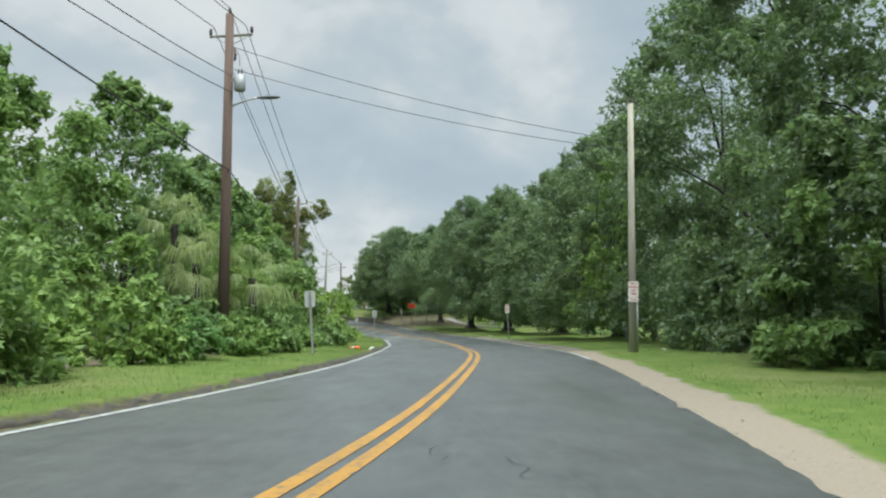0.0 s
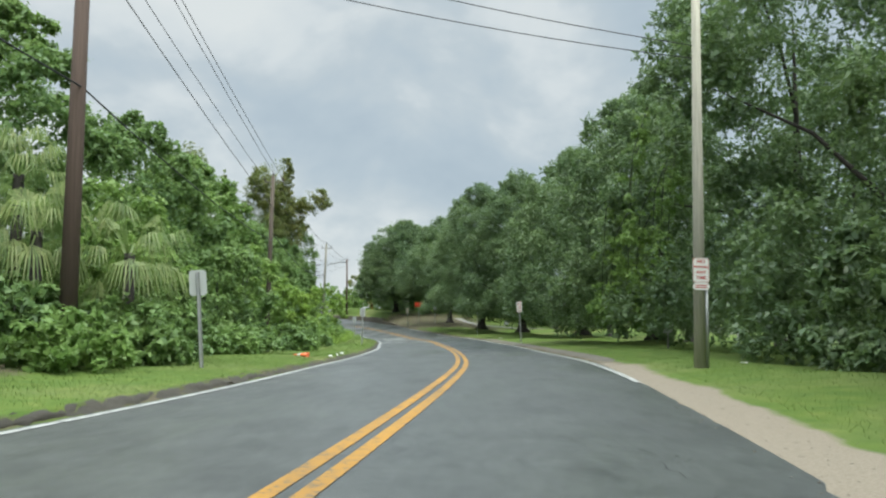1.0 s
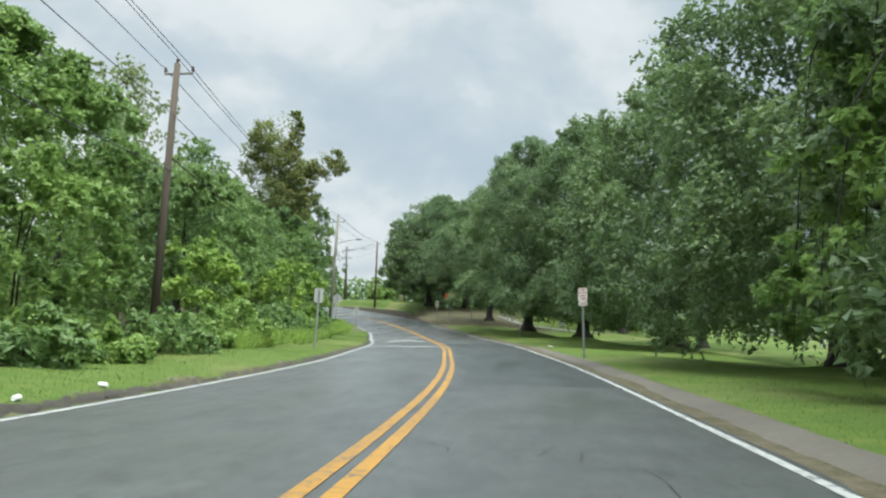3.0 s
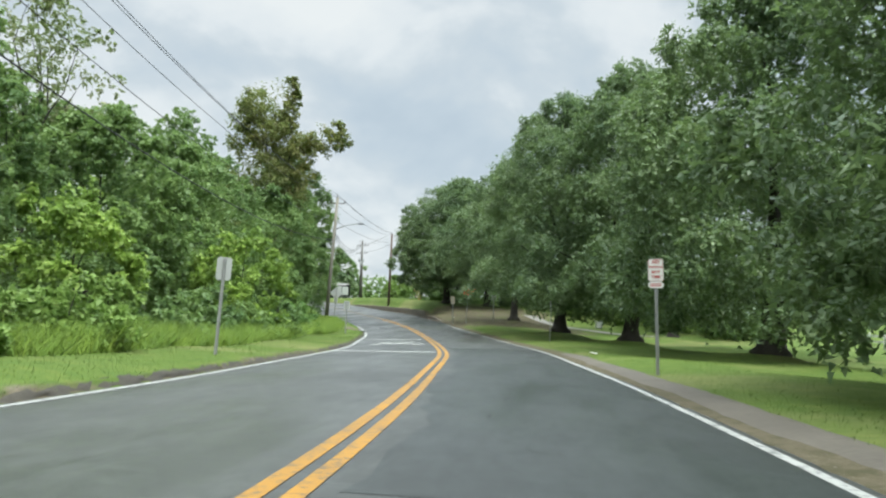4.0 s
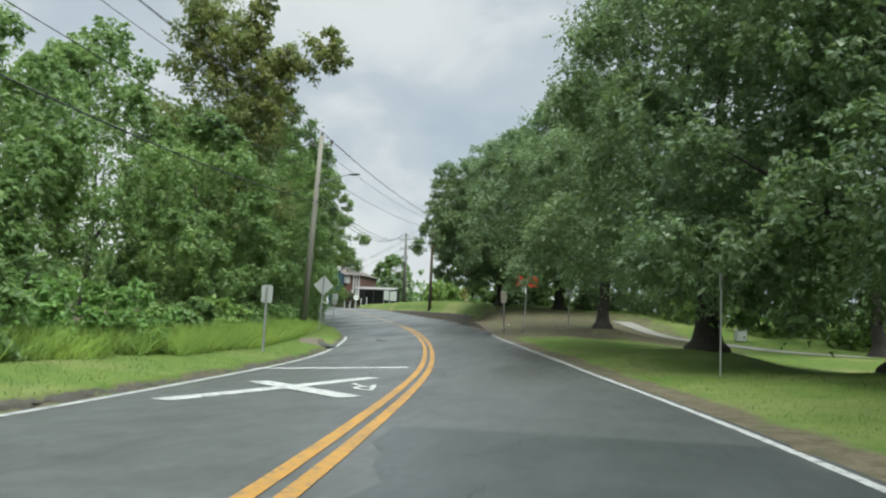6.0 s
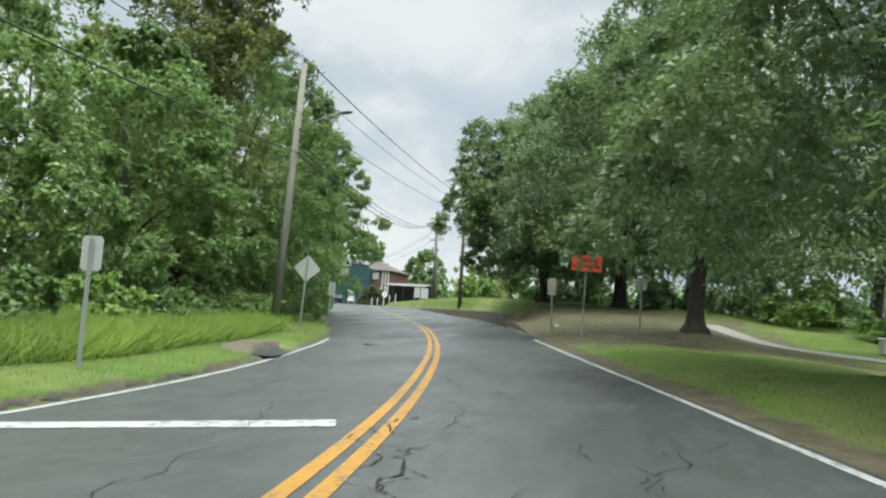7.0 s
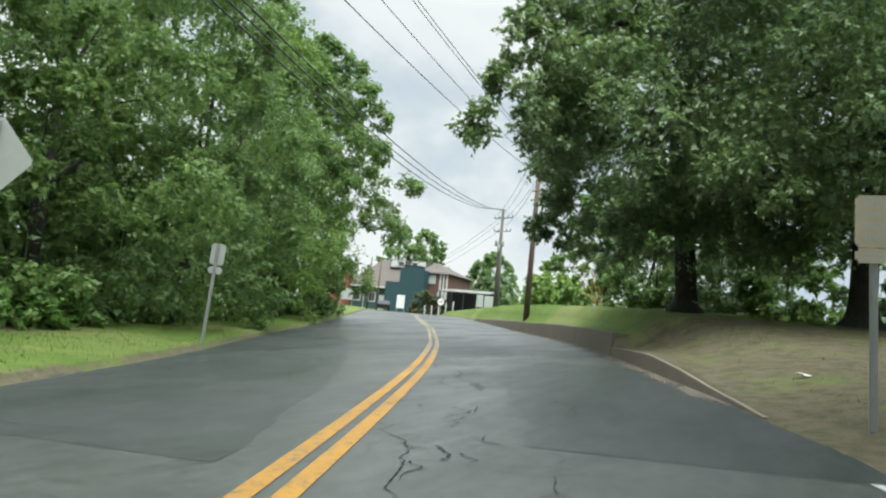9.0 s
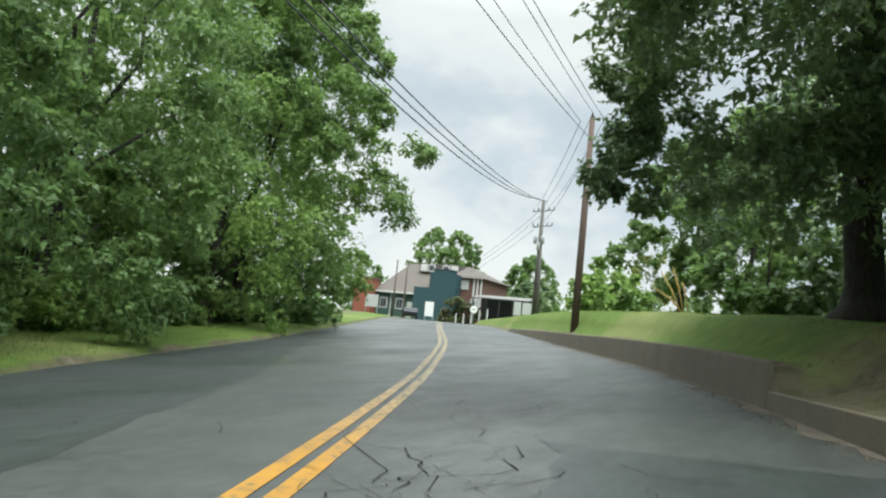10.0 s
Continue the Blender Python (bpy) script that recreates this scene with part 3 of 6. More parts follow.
# ---- leaves and trees ----
def leaves(name, C, R, count, size, seed, material, flat=0.8, droop=0.3, lift=0.6, slim=0.55):
    """Small leaves set along short drooping sprays, in soft round clumps. count and size: per clump."""
    rng = np.random.default_rng(seed)
    count = np.broadcast_to(np.asarray(count), (len(C),))
    idx = np.repeat(np.arange(len(C)), count)
    n = len(idx)
    along = np.arange(n) - (np.cumsum(count) - count)[idx]
    sprays = -(-count // 7)
    sid = (np.cumsum(sprays) - sprays)[idx] + along // 7
    m = int(sprays.sum())
    d = rng.normal(size=(m, 3))
    d /= np.linalg.norm(d, axis=1)[:, None]
    run = d * 0.8 + rng.normal(size=(m, 3)) * 0.45 + np.array([0, 0, -droop])
    run /= np.linalg.norm(run, axis=1)[:, None]
    root = d * rng.random((m, 1)) ** 0.5 * 0.8 * np.array([1, 1, flat])
    reach = rng.uniform(0.3, 0.8, m)
    P, R = np.asarray(C, float)[idx], np.asarray(R, float)[idx][:, None]
    S = np.broadcast_to(np.asarray(size, float), (len(C),))[idx][:, None]
    u = ((along % 7 + rng.random(n)) / 7)[:, None]
    p = P + root[sid] * R + run[sid] * u * reach[sid][:, None] * R + rng.normal(size=(n, 3)) * S * 0.35
    nrm = d[sid] * 0.5 + rng.normal(size=(n, 3)) * 0.5 + np.array([0, 0, lift])
    nrm /= np.linalg.norm(nrm, axis=1)[:, None]
    t = run[sid] + rng.normal(size=(n, 3)) * 0.6
    t -= nrm * (t * nrm).sum(1)[:, None]
    t /= np.linalg.norm(t, axis=1)[:, None] + 1e-9
    b = np.cross(nrm, t)
    s = S * (0.6 + rng.random((n, 1)) * 0.9)
    V = np.stack([p + t * s * 1.15, p - t * s * .55 + b * s * slim + nrm * s * .1, p - t * s * .55 - b * s * slim], 1)
    V = V.reshape(-1, 3).astype(np.float32)
    me = bpy.data.meshes.new(name)
    me.vertices.add(len(V))
    me.vertices.foreach_set("co", V.reshape(-1))
    me.loops.add(len(V))
    me.loops.foreach_set("vertex_index", np.arange(len(V), dtype=np.int32))
    me.polygons.add(n)
    me.polygons.foreach_set("loop_start", np.arange(0, 3 * n, 3, dtype=np.int32))
    me.update(calc_edges=True)
    me.materials.append(material)
    return me


DOME = ([0, .12, .3, .5, .7, .85, .95, 1.0], [.92, 1.0, 1.0, .95, .78, .56, .33, .10])
COLUMN = ([0, .1, .3, .6, .8, .92, 1.0], [.85, 1.0, .95, .85, .62, .38, .10])


def boughs_of(rng, k, w, h, z0, profile=DOME):
    """Bough centres and radii on a lobed crown of half-width w between z0 and h."""
    ph = rng.uniform(0, 2 * math.pi, 3)
    B = []
    for i in range(k):
        s = (i + rng.uniform(0, 1)) / k
        s = s ** 0.85
        a = i * 2.39996 + rng.uniform(-.5, .5)
        br = rng.uniform(.19, .33) * w * (1.0 if s < .8 else .8)
        lob = 1 + .13 * math.sin(2 * a + ph[0]) + .10 * math.sin(3 * a + ph[1] + 4 * s) + .07 * math.sin(5 * a + ph[2])
        q = max(0.0, np.interp(s, *profile) * w * lob - br * .75)
        B.append((q * math.cos(a), q * math.sin(a), z0 + br * .55 + s * (h - z0 - br * 1.3), br))
    return B


def clumps_of(rng, B, per_bough, spread=1.0):
    C, R = [], []
    for x, y, z, br in B:
        out = Vector((x, y, 0))
        out = out.normalized() * .55 if out.length > .01 else out
        for j in range(per_bough):
            d = Vector(rng.normal(size=3))
            d.normalize()
            d = d + out + Vector((0, 0, .25))
            d.normalize()
            q = br * rng.uniform(.62, 1.0) * spread
            C.append((x + d.x * q, y + d.y * q, z + d.z * q * .8))
            R.append(br * rng.uniform(.26, .42))
    return C, R


def crown_mesh(rng, B, per_bough, per, size, seed, material, droop=.4, core=90, away=0):
    """away: the side (-1 or 1 along x) that faces the deep woods or the lawn, and is thinner."""
    C, R = clumps_of(rng, B, per_bough)
    half = max(abs(b[0]) for b in B)
    side = np.array([c[0] * .85 + c[1] * .5 * away for c in C]) * away / half
    counts = np.where(side > .1, int(per * .36), per).tolist()
    # inner leaves that close the crown round its limbs
    C2 = [(x * .8, y * .8, z) for x, y, z, br in B] + [(x * .4, y * .4, z * .97) for x, y, z, br in B]
    R2 = [b[3] * .85 for b in B] + [half * .26 for b in B]
    return leaves("crown", np.array(C + C2), np.array(R + R2), np.array(counts + [core] * len(C2)), [size] * len(C) + [min(size * 1.25, .09)] * len(C2), seed, material, droop=droop)


def tree(name, x, y, h, w, z0, r0, leaf, seed, label, boughs=34, per_bough=13, per=150, size=0.09, group="", profile=DOME, droop=.4, custom=None, bent=0.0, z=None, limbs=6, skirt=0, away=None, clear=None):
    rng = np.random.default_rng(seed)
    root = thing(name, x, y, gz(x, y) if z is None else z, 0, label, "tree", group)
    fork = Vector((rng.uniform(-.2, .2), rng.uniform(-.2, .2), max(1.3, min(z0 + .7, h * .3))))
    tip = Vector((rng.uniform(-.5, .5) + bent, rng.uniform(-.5, .5), h * .7))
    swept("trunk", [(0, 0, -.7), (0, 0, .05), (0, 0, .22), (0, 0, .6), fork, fork.lerp(tip, .4) + Vector((.15, .1, 0)), tip],
          [r0 * 2.2, r0 * 1.75, r0 * 1.22, r0 * .97, r0 * .9, r0 * .5, r0 * .08], BARK, root, 11)
    B = custom or boughs_of(rng, boughs, w, h, z0, profile)
    for i in range(skirt):
        a, br = 2 * math.pi * (i + rng.uniform(0, .6)) / skirt, w * rng.uniform(.22, .30)
        q = w * rng.uniform(.68, .82)
        B.append((q * math.cos(a), q * math.sin(a), z0 + br * rng.uniform(.6, 1.7), br))
    if clear:
        B = [b for b in B if b[0] - b[3] > clear[0] or b[2] - b[3] > clear[1]]
    for i in range(limbs):
        bx, by, bz, br = B[int((i + .5) * len(B) / limbs)]
        a = fork.lerp(tip, .02 + .55 * i / limbs)
        e = Vector((bx, by, bz))
        ln = (e - a).length
        bow = [Vector(rng.normal(size=3)) * .05 * ln for k in range(3)]
        pts = [a, a.lerp(e, .25) + bow[0] + Vector((0, 0, .07 * ln)), a.lerp(e, .5) + bow[1] + Vector((0, 0, .11 * ln)), a.lerp(e, .78) + bow[2] + Vector((0, 0, .07 * ln)), e]
        swept("limb", pts, [r0 * .34, r0 * .25, r0 * .17, r0 * .09, r0 * .03], BARK, root, 7)
    crown = new("crown", crown_mesh(rng, B, per_bough, per, size, seed + 1, leaf, droop, 230 if name == "live_oak" and len(B) < 90 else 90, (1 if x > XY(y) else -1) if away is None else away))
    crown.parent = root
    return root


def shrub(name, x, y, h, w, leaf, seed, label, boughs=10, per_bough=9, per=70, size=0.075, group="", category="shrub", stretch=(1, 1)):
    rng = np.random.default_rng(seed)
    root = thing(name, x, y, gz(x, y), 0, label, category, group)
    B = []
    for i in range(boughs):
        a, q = i * 2.39996 + rng.uniform(-.3, .3), math.sqrt((i + .5) / boughs)
        top = h * (1 - .55 * q * q) * rng.uniform(.75, 1.05)
        br = min(w, h) * rng.uniform(.28, .4)
        B.append((w * q * .8 * math.cos(a) * stretch[0], w * q * .8 * math.sin(a) * stretch[1], max(br * .5, top - br * .8), br))
        B.append((w * q * .85 * math.cos(a + .4) * stretch[0], w * q * .85 * math.sin(a + .4) * stretch[1], br * .55, br))
    f = new("foliage", crown_mesh(rng, B, per_bough, per, size, seed + 1, leaf, .3, 25))
    f.parent = root
    for i in range(3):
        b = B[(i * 3) % len(B)]
        swept("stem", [(0.04 * i, 0, -.2), (b[0] * .15, b[1] * .15, b[2] * .6), (b[0] * .5, b[1] * .5, b[2])], [.03, .02, .008], BARK, root, 5)
    return root


OAKS = "row of live oaks beside the road"
OAK_LABEL = "large dark green live oak with low drooping branches"
for i, (x, y, h, w, z0, r0, sk, lbl) in enumerate([
        (10.9, 46.6, 13.2, 5.6, .3, .34, 14, OAK_LABEL),
        (9.8, 63.0, 13.6, 5.6, .5, .38, 13, OAK_LABEL),
        (6.5, 75.0, 14.2, 5.4, .6, .38, 11, OAK_LABEL),
        (3.1, 80.4, 13.9, 5.4, 1.3, .36, 7, OAK_LABEL),
        (-0.1, 93.5, 12.0, 5.5, 1.1, .27, 9, OAK_LABEL),
        (-3.3, 109.0, 11.6, 5.2, 1.5, .34, 9, OAK_LABEL)]):
    tree("live_oak", x, y, h, w, z0, r0, OAK, 100 + 7 * i, lbl, 66, 12, (140, 160, 160, 190, 185, 120)[i], (.074, .071, .067, .056, .060, .07)[i], OAKS, skirt=sk, limbs=7 if i == 4 else 3, clear=(-2.2, 2.5) if i == 4 else None, away=0 if i in (1, 3) else None)

# the oak on the bank leans its crown out over the kerb
rng_b = np.random.default_rng(135)
tree("live_oak", -7.7, 112.3, 12.0, 5.8, 1.8, .34, OAK, 136, "spreading live oak on the grassy bank behind the wall", per_bough=12, per=150, size=.064, group=OAKS, limbs=7, away=0,
     custom=[(a + 1.2, b * 1.35 - 2.2, c, d) for a, b, c, d in boughs_of(rng_b, 84, 5.7, 12.4, 1.3)] + [(-1.9 + .75 * k, -4.0 + .8 * (k % 3), 1.7 + .35 * (k % 4), 1.05) for k in range(7)]
     + [(-3.3 + .55 * (k % 3) + .05 * k, -9.2 + 1.5 * (k % 3) + .1 * k, 3.1 + .33 * k, .85) for k in range(17)]
     + [(-4.0 + .3 * (k % 2), -1.2 + .6 * (k % 4), 2.2 + .5 * k, .8) for k in range(6)])

for i, (x, y, h, w) in enumerate([(20.5, 55.0, 12.5, 5.5), (18.5, 67.0, 12.0, 5.5), (15.0, 80.0, 12.0, 5.5), (11.5, 94.0, 12.0, 5.5), (8.0, 106.0, 11.5, 5.0)]):
    tree("lawn_tree", x, y, h, w, .5, .3, OAK, 170 + 5 * i, "dark green tree on the lawn behind the oaks", 30, 10, 70, .14, "trees on the lawn")

RIGHT = "dense trees on the verge by the sandy shoulder"
R_LABEL = "tall dense dark green tree with foliage down to the grass"
for i, (x, y, h, w, z0, leaf, lbl) in enumerate([
        (12.2, 8.5, 14.5, 5.0, -.2, OAK, R_LABEL), (12.6, 17.0, 16.5, 5.4, -.2, OAK, R_LABEL), (12.8, 26.0, 18.5, 5.6, -.2, OAK, R_LABEL),
        (12.9, 35.0, 17.0, 5.8, -.1, OAK, R_LABEL), (19.0, 43.0, 14.0, 5.0, .3, OAK, R_LABEL), (20.0, 22.0, 16.0, 5.5, .0, OAK, R_LABEL)]):
    tree("broadleaf_tree", x, y, h, w, z0, .3, leaf, 200 + 7 * i, lbl, 56, 12, (60, 150, 150, 150, 30, 30)[i], .082 if 0 < i < 4 else .13, RIGHT, COLUMN, skirt=12, limbs=2)


def vine(x, y, strands, top, seed):
    """Curtain of hanging vine strands along the flank of the dark trees."""
    rng = np.random.default_rng(seed)
    root = thing("vine_drape", x, y, gz(x, y), 0, "lime green vine hanging down the edge of the dark trees", "vine")
    C, R = [], []
    for i in range(strands):
        sx, sy = rng.uniform(-.9, .9), (i / (strands - 1) - .5) * 5.0
        z1 = top * rng.uniform(.55, 1.0)
        z0 = rng.uniform(.2, z1 * .35)
        swept("strand", [(sx + .9, sy, z1), (sx + .3, sy, z1 * .8), (sx + .12, sy + .1, z1 * .45), (sx, sy, z0)], [.02, .016, .012, .006], BARK, root, 5)
        for k in range(int((z1 - z0) * 2.6)):
            s = rng.random()
            C.append((sx + .9 * s * s + rng.normal() * .16, sy + rng.normal() * .22, z0 + (z1 - z0) * s))
            R.append(rng.uniform(.16, .42))
    f = new("foliage", leaves("foliage", np.array(C), np.array(R), 60, .085, seed + 1, VINE, droop=.6))
    f.parent = root


vine(7.5, 37.0, 11, 9.0, 260)
shrub("roadside_bush", 8.9, 15.5, 5.0, 2.0, WOODS, 262, "bright green bush in front of the dark trees", 10, 9, 70, .1)
shrub("roadside_bush", 8.9, 21.5, 3.4, 1.8, OAK, 264, "dark green bush at the edge of the grass", 9, 9, 70, .1)


LEFT = "overgrown woods beside the road"
L_LABEL = "bushy green roadside tree overgrown with vines"
for i, (x, y, h, w, leaf) in enumerate([
        (-12.2, 19.5, 8.4, 4.0, VINE), (-11.8, 28.5, 10.2, 3.9, WOODS), (-11.8, 37.0, 9.5, 4.0, WOODS),
        (-12.6, 45.5, 9.8, 4.3, VINE), (-15.6, 54.0, 10.6, 4.4, WOODS), (-20.2, 67.0, 10.0, 4.6, WOODS), (-14.2, 62.0, 8.6, 3.7, WOODS), (-16.4, 72.0, 9.8, 4.4, WOODS),
        (-19.6, 81.5, 10.8, 4.8, WOODS), (-21.6, 101.0, 15.2, 5.0, WOODS), (-23.8, 108.5, 14.6, 4.6, WOODS), (-27.4, 118.0, 14.2, 5.4, VINE), (-28.0, 94.0, 17.0, 5.8, WOODS),
        (-31.4, 126.0, 11.5, 4.6, WOODS), (-17.8, 88.5, 9.8, 3.9, WOODS), (-28.5, 103.5, 15.0, 5.0, WOODS), (-32.5, 112.0, 14.0, 5.2, WOODS)]):
    tree("wild_tree", x, y, h, w, .05, .2, leaf, 314 + 7 * i, L_LABEL, 52 if i in (9, 10, 11) else 44, 12, 165 if i in (9, 10, 11) else 30 if i in (5, 12, 13, 15, 16) else 88, .064 if i in (9, 10, 11) else .14 if i in (5, 12, 13, 15, 16) else .09, LEFT, COLUMN if i % 2 else DOME, .7, limbs=4)
rng_o = np.random.default_rng(91)
tree("wild_tree", -28.2, 120.5, 14.6, 4.4, 4.6, .2, WOODS, 460, "leafy roadside tree leaning out over the verge", per_bough=12, per=190, size=.066, group=LEFT, droop=.7, limbs=3, bent=1.5,
     custom=[(a + (2.1 if c < 9 else 1.6), b, c, d) for a, b, c, d in boughs_of(rng_o, 40, 4.2, 14.4, 3.8, COLUMN)])
TALL = []
rng_t = np.random.default_rng(77)
for i in range(38):
    zz = 2.6 + 15.0 * i / 37
    half = float(np.interp(zz, [2, 8, 15, 17.6], [2.9, 2.9, 2.7, 1.5]))
    TALL.append((float(-.6 + rng_t.uniform(-1, 1) * half * .75), float(rng_t.uniform(-1.3, 1.3)), zz, float(rng_t.uniform(1.2, 1.9) * np.interp(zz, [12, 17], [1, .8]))))
for a, b, c, d in ((.9, 0, 15.6, 1.2), (1.3, 0, 16.6, 1.0), (1.6, .2, 17.6, .85), (1.5, 0, 18.5, .6), (1.4, 0, 19.2, .4), (2.4, 0, 12.6, 1.2), (3.6, .1, 13.2, 1.2), (4.6, -.2, 14.2, 1.3), (5.6, .1, 14.2, 1.1), (5.2, .2, 15.2, .9), (1.6, 0, 11.4, 1.6), (2.7, 0, 11.2, 1.4), (1.2, .2, 13.4, 1.6), (2.8, .1, 14.3, 1.2), (0.2, 0, 15.2, 1.4), (-1.2, 0, 15.4, 1.3), (-2.0, 0, 14.2, 1.4), (2.4, -.2, 9.8, 1.5), (2.1, .2, 6.6, 1.7)):
    TALL.append((a, b, c, d))
tree("tall_tree", -20.2, 94.5, 19.6, 4.4, 2.0, .34, OLIVE, 500, "tall vine-clad tree with olive brown leaves above the woods", per_bough=12, per=110, size=.088, bent=1.6, custom=TALL, limbs=4, away=0)

# thin-leaved bare tree behind the woods
tree("sparse_tree", -19.4, 65.0, 15.0, 3.6, 7.5, .15, PALE, 520, "thin pale tree with sparse leaves behind the woods", 24, 9, 13, .10, limbs=14)
tree("background_tree", -24.0, 48.0, 11.0, 5.0, .5, .2, WOODS, 530, "green tree deep in the woods", 26, 9, 80, .16, "trees deep in the woods")
tree("background_tree", -25.0, 76.0, 12.5, 5.5, .5, .2, WOODS, 537, "green tree deep in the woods", 26, 9, 80, .16, "trees deep in the woods")
tree("background_tree", -21.0, 33.0, 9.8, 5.0, .5, .2, WOODS, 544, "green tree deep in the woods", 26, 9, 80, .16, "trees deep in the woods")
tree("background_tree", -24.0, 15.0, 9.0, 5.0, .5, .2, WOODS, 551, "green tree deep in the woods", 26, 9, 80, .16, "trees deep in the woods")
tree("background_tree", 0.5, 122.0, 12.0, 5.4, .0, .25, OAK, 560, "dark green tree behind the grassy bank", 26, 10, 90, .13, "trees behind the grassy bank")
tree("background_tree", -7.5, 127.0, 10.5, 4.8, .0, .25, OAK, 567, "dark green tree behind the grassy bank", 26, 10, 90, .13, "trees behind the grassy bank")
tree("background_tree", 4.5, 115.0, 12.0, 5.4, .0, .25, OAK, 574, "dark green tree behind the grassy bank", 26, 10, 90, .13, "trees behind the grassy bank")
shrub("bank_bush", -17.6, 136.5, 3.4, 2.2, VINE, 580, "lime green bush on the grassy bank", 9, 9, 45, .14)
# VINE's lighter leaf on the low bushes past the oaks stands in for sunlight
for i, (x, y, h, w, leaf, lbl) in enumerate([(-9.6, 121.0, 4.2, 2.2, WOODS, "green bush behind the grassy bank"),
                                             (-7.0, 119.6, 4.8, 2.4, OAK, "dark green bush behind the grassy bank"), (-4.6, 119.5, 3.4, 2.0, WOODS, "green bush behind the grassy bank"),
                                             (-0.6, 112.6, 4.6, 2.2, OAK, "dark green bush past the oaks"), (2.6, 110.5, 4.6, 2.6, OAK, "dark green bush past the oaks"), (5.4, 106.0, 2.4, 2.4, VINE, "bush past the oaks, lime green to look sunlit"), (9.0, 102.5, 2.2, 2.4, VINE, "bush past the oaks, lime green to look sunlit"), (12.0, 106.0, 5.0, 3.2, OAK, "dark green bush past the oaks"), (16.5, 100.0, 5.0, 3.2, OAK, "dark green bush past the oaks"),
                                             (12.4, 98.6, 2.2, 2.4, VINE, "bush past the oaks, lime green to look sunlit"), (15.5, 94.5, 2.2, 2.2, WOODS, "green bush past the oaks")]):
    shrub("hedge_bush", x, y, h, w, leaf, 820 + 3 * i, lbl, 8, 8, 50, .12, "bushes behind the oaks")
for i, (x, y, hh, w) in enumerate(((-12.9, 128.5, 7.2, 2.6), (-10.2, 125.5, 8.0, 3.0))):
    tree("bank_tree", x, y, hh, w, .2, .12, WOODS, 610 + 4 * i, "leafy green tree rising behind the grassy bank", 22, 9, 60, .12, "trees behind the grassy bank", limbs=2)
tree("small_tree", -20.5, 168.0, 8.0, 2.6, 1.6, .12, OLIVE, 590, "small sparse tree beyond the grassy bank", 14, 9, 30, .16)

# undergrowth along the foot of the woods
rng_u = np.random.default_rng(7)
for i, y in enumerate(np.arange(11.7, 126.0, 2.9)):
    d = float(np.interp(y, [0, 20, 45, 70, 92, 126], [2.2, 2.4, 2.9, 2.9, 3.4, 3.2])) + rng_u.uniform(0.3, 1.2)
    x = float(edge_l(y)) - d
    kind = rng_u.integers(0, 3)
    h = rng_u.uniform(.9, 1.9) if y < 92 else rng_u.uniform(.8, 1.4)
    shrub("undergrowth_bush", x, y, h, rng_u.uniform(1.1, 1.7), (WEED, WOODS, VINE)[kind], 700 + 3 * i, ("pale green weedy bush at the foot of the woods", "green leafy bush at the foot of the woods",
          "lime green viny bush at the foot of the woods")[kind], 7, 7, 42, .074, "undergrowth along the woods")
for i, (x, y, h, w, leaf, lbl) in enumerate([(-9.4, 53.5, 4.6, 1.9, LIME, "bright lime green sapling clump above the weeds"), (-10.9, 56.5, 4.4, 2.0, WOODS, "bushy green sapling clump above the weeds"),
                                             (-9.0, 63.2, 4.3, 2.1, LIME, "bright lime green sapling clump above the weeds"), (-12.2, 66.0, 4.8, 2.1, VINE, "bright lime green sapling clump above the weeds"), (-13.6, 70.0, 4.2, 2.2, WOODS, "bushy green sapling clump above the weeds"),
                                             (-7.2, 26.0, 4.6, 2.1, VINE, "vine-covered bush leaning out of the woods"), (-6.8, 9.5, 4.2, 2.2, WOODS, "vine-covered bush leaning out of the woods"),
                                             (-7.0, 33.5, 4.4, 2.0, WOODS, "vine-covered bush leaning out of the woods"), (-8.3, 41.0, 4.8, 2.0, VINE, "vine-covered bush leaning out of the woods"),
                                             (-14.8, 83.0, 5.0, 2.2, WOODS, "vine-covered bush leaning out of the woods"), (-18.0, 94.5, 5.5, 2.2, WOODS, "vine-covered bush leaning out of the woods"), (-19.6, 99.0, 6.5, 2.2, WOODS, "vine-covered bush leaning out of the woods"), (-21.6, 103.5, 7.5, 2.3, WOODS, "vine-covered bush leaning out of the woods"), (-23.6, 108.0, 7.0, 2.3, VINE, "vine-covered bush leaning out of the woods"), (-26.2, 112.5, 7.5, 2.4, WOODS, "vine-covered bush leaning out of the woods"), (-29.6, 117.5, 6.5, 2.4, WOODS, "vine-covered bush leaning out of the woods"),
        (-26.9, 114.6, 4.6, 2.0, WOODS, "dark green bush at the edge of the woods"), (-28.3, 119.6, 5.2, 2.2, WOODS, "dark green bush at the edge of the woods"), (-28.7, 123.2, 5.0, 2.1, WOODS, "dark green bush at the edge of the woods"), (-29.8, 126.8, 4.6, 2.0, WOODS, "dark green bush at the edge of the woods")]):
    shrub("tall_bush", x, y, h, w, leaf, 900 + 5 * i, lbl, 12, 8, 95, .072, "tall bushes along the woods")


for i, (x, y, h) in enumerate(((-22.5, 97.5, 5.0), (-24.5, 102.5, 5.5), (-26.8, 107.0, 5.5), (-29.2, 112.0, 6.0), (-31.8, 116.5, 6.0), (-33.0, 122.0, 5.5))):
    shrub("thicket_bush", x, y, h, 2.9, WOODS, 980 + 3 * i, "dense dark green thicket behind the roadside trees", 14, 8, 40, .13, "thicket in the woods")


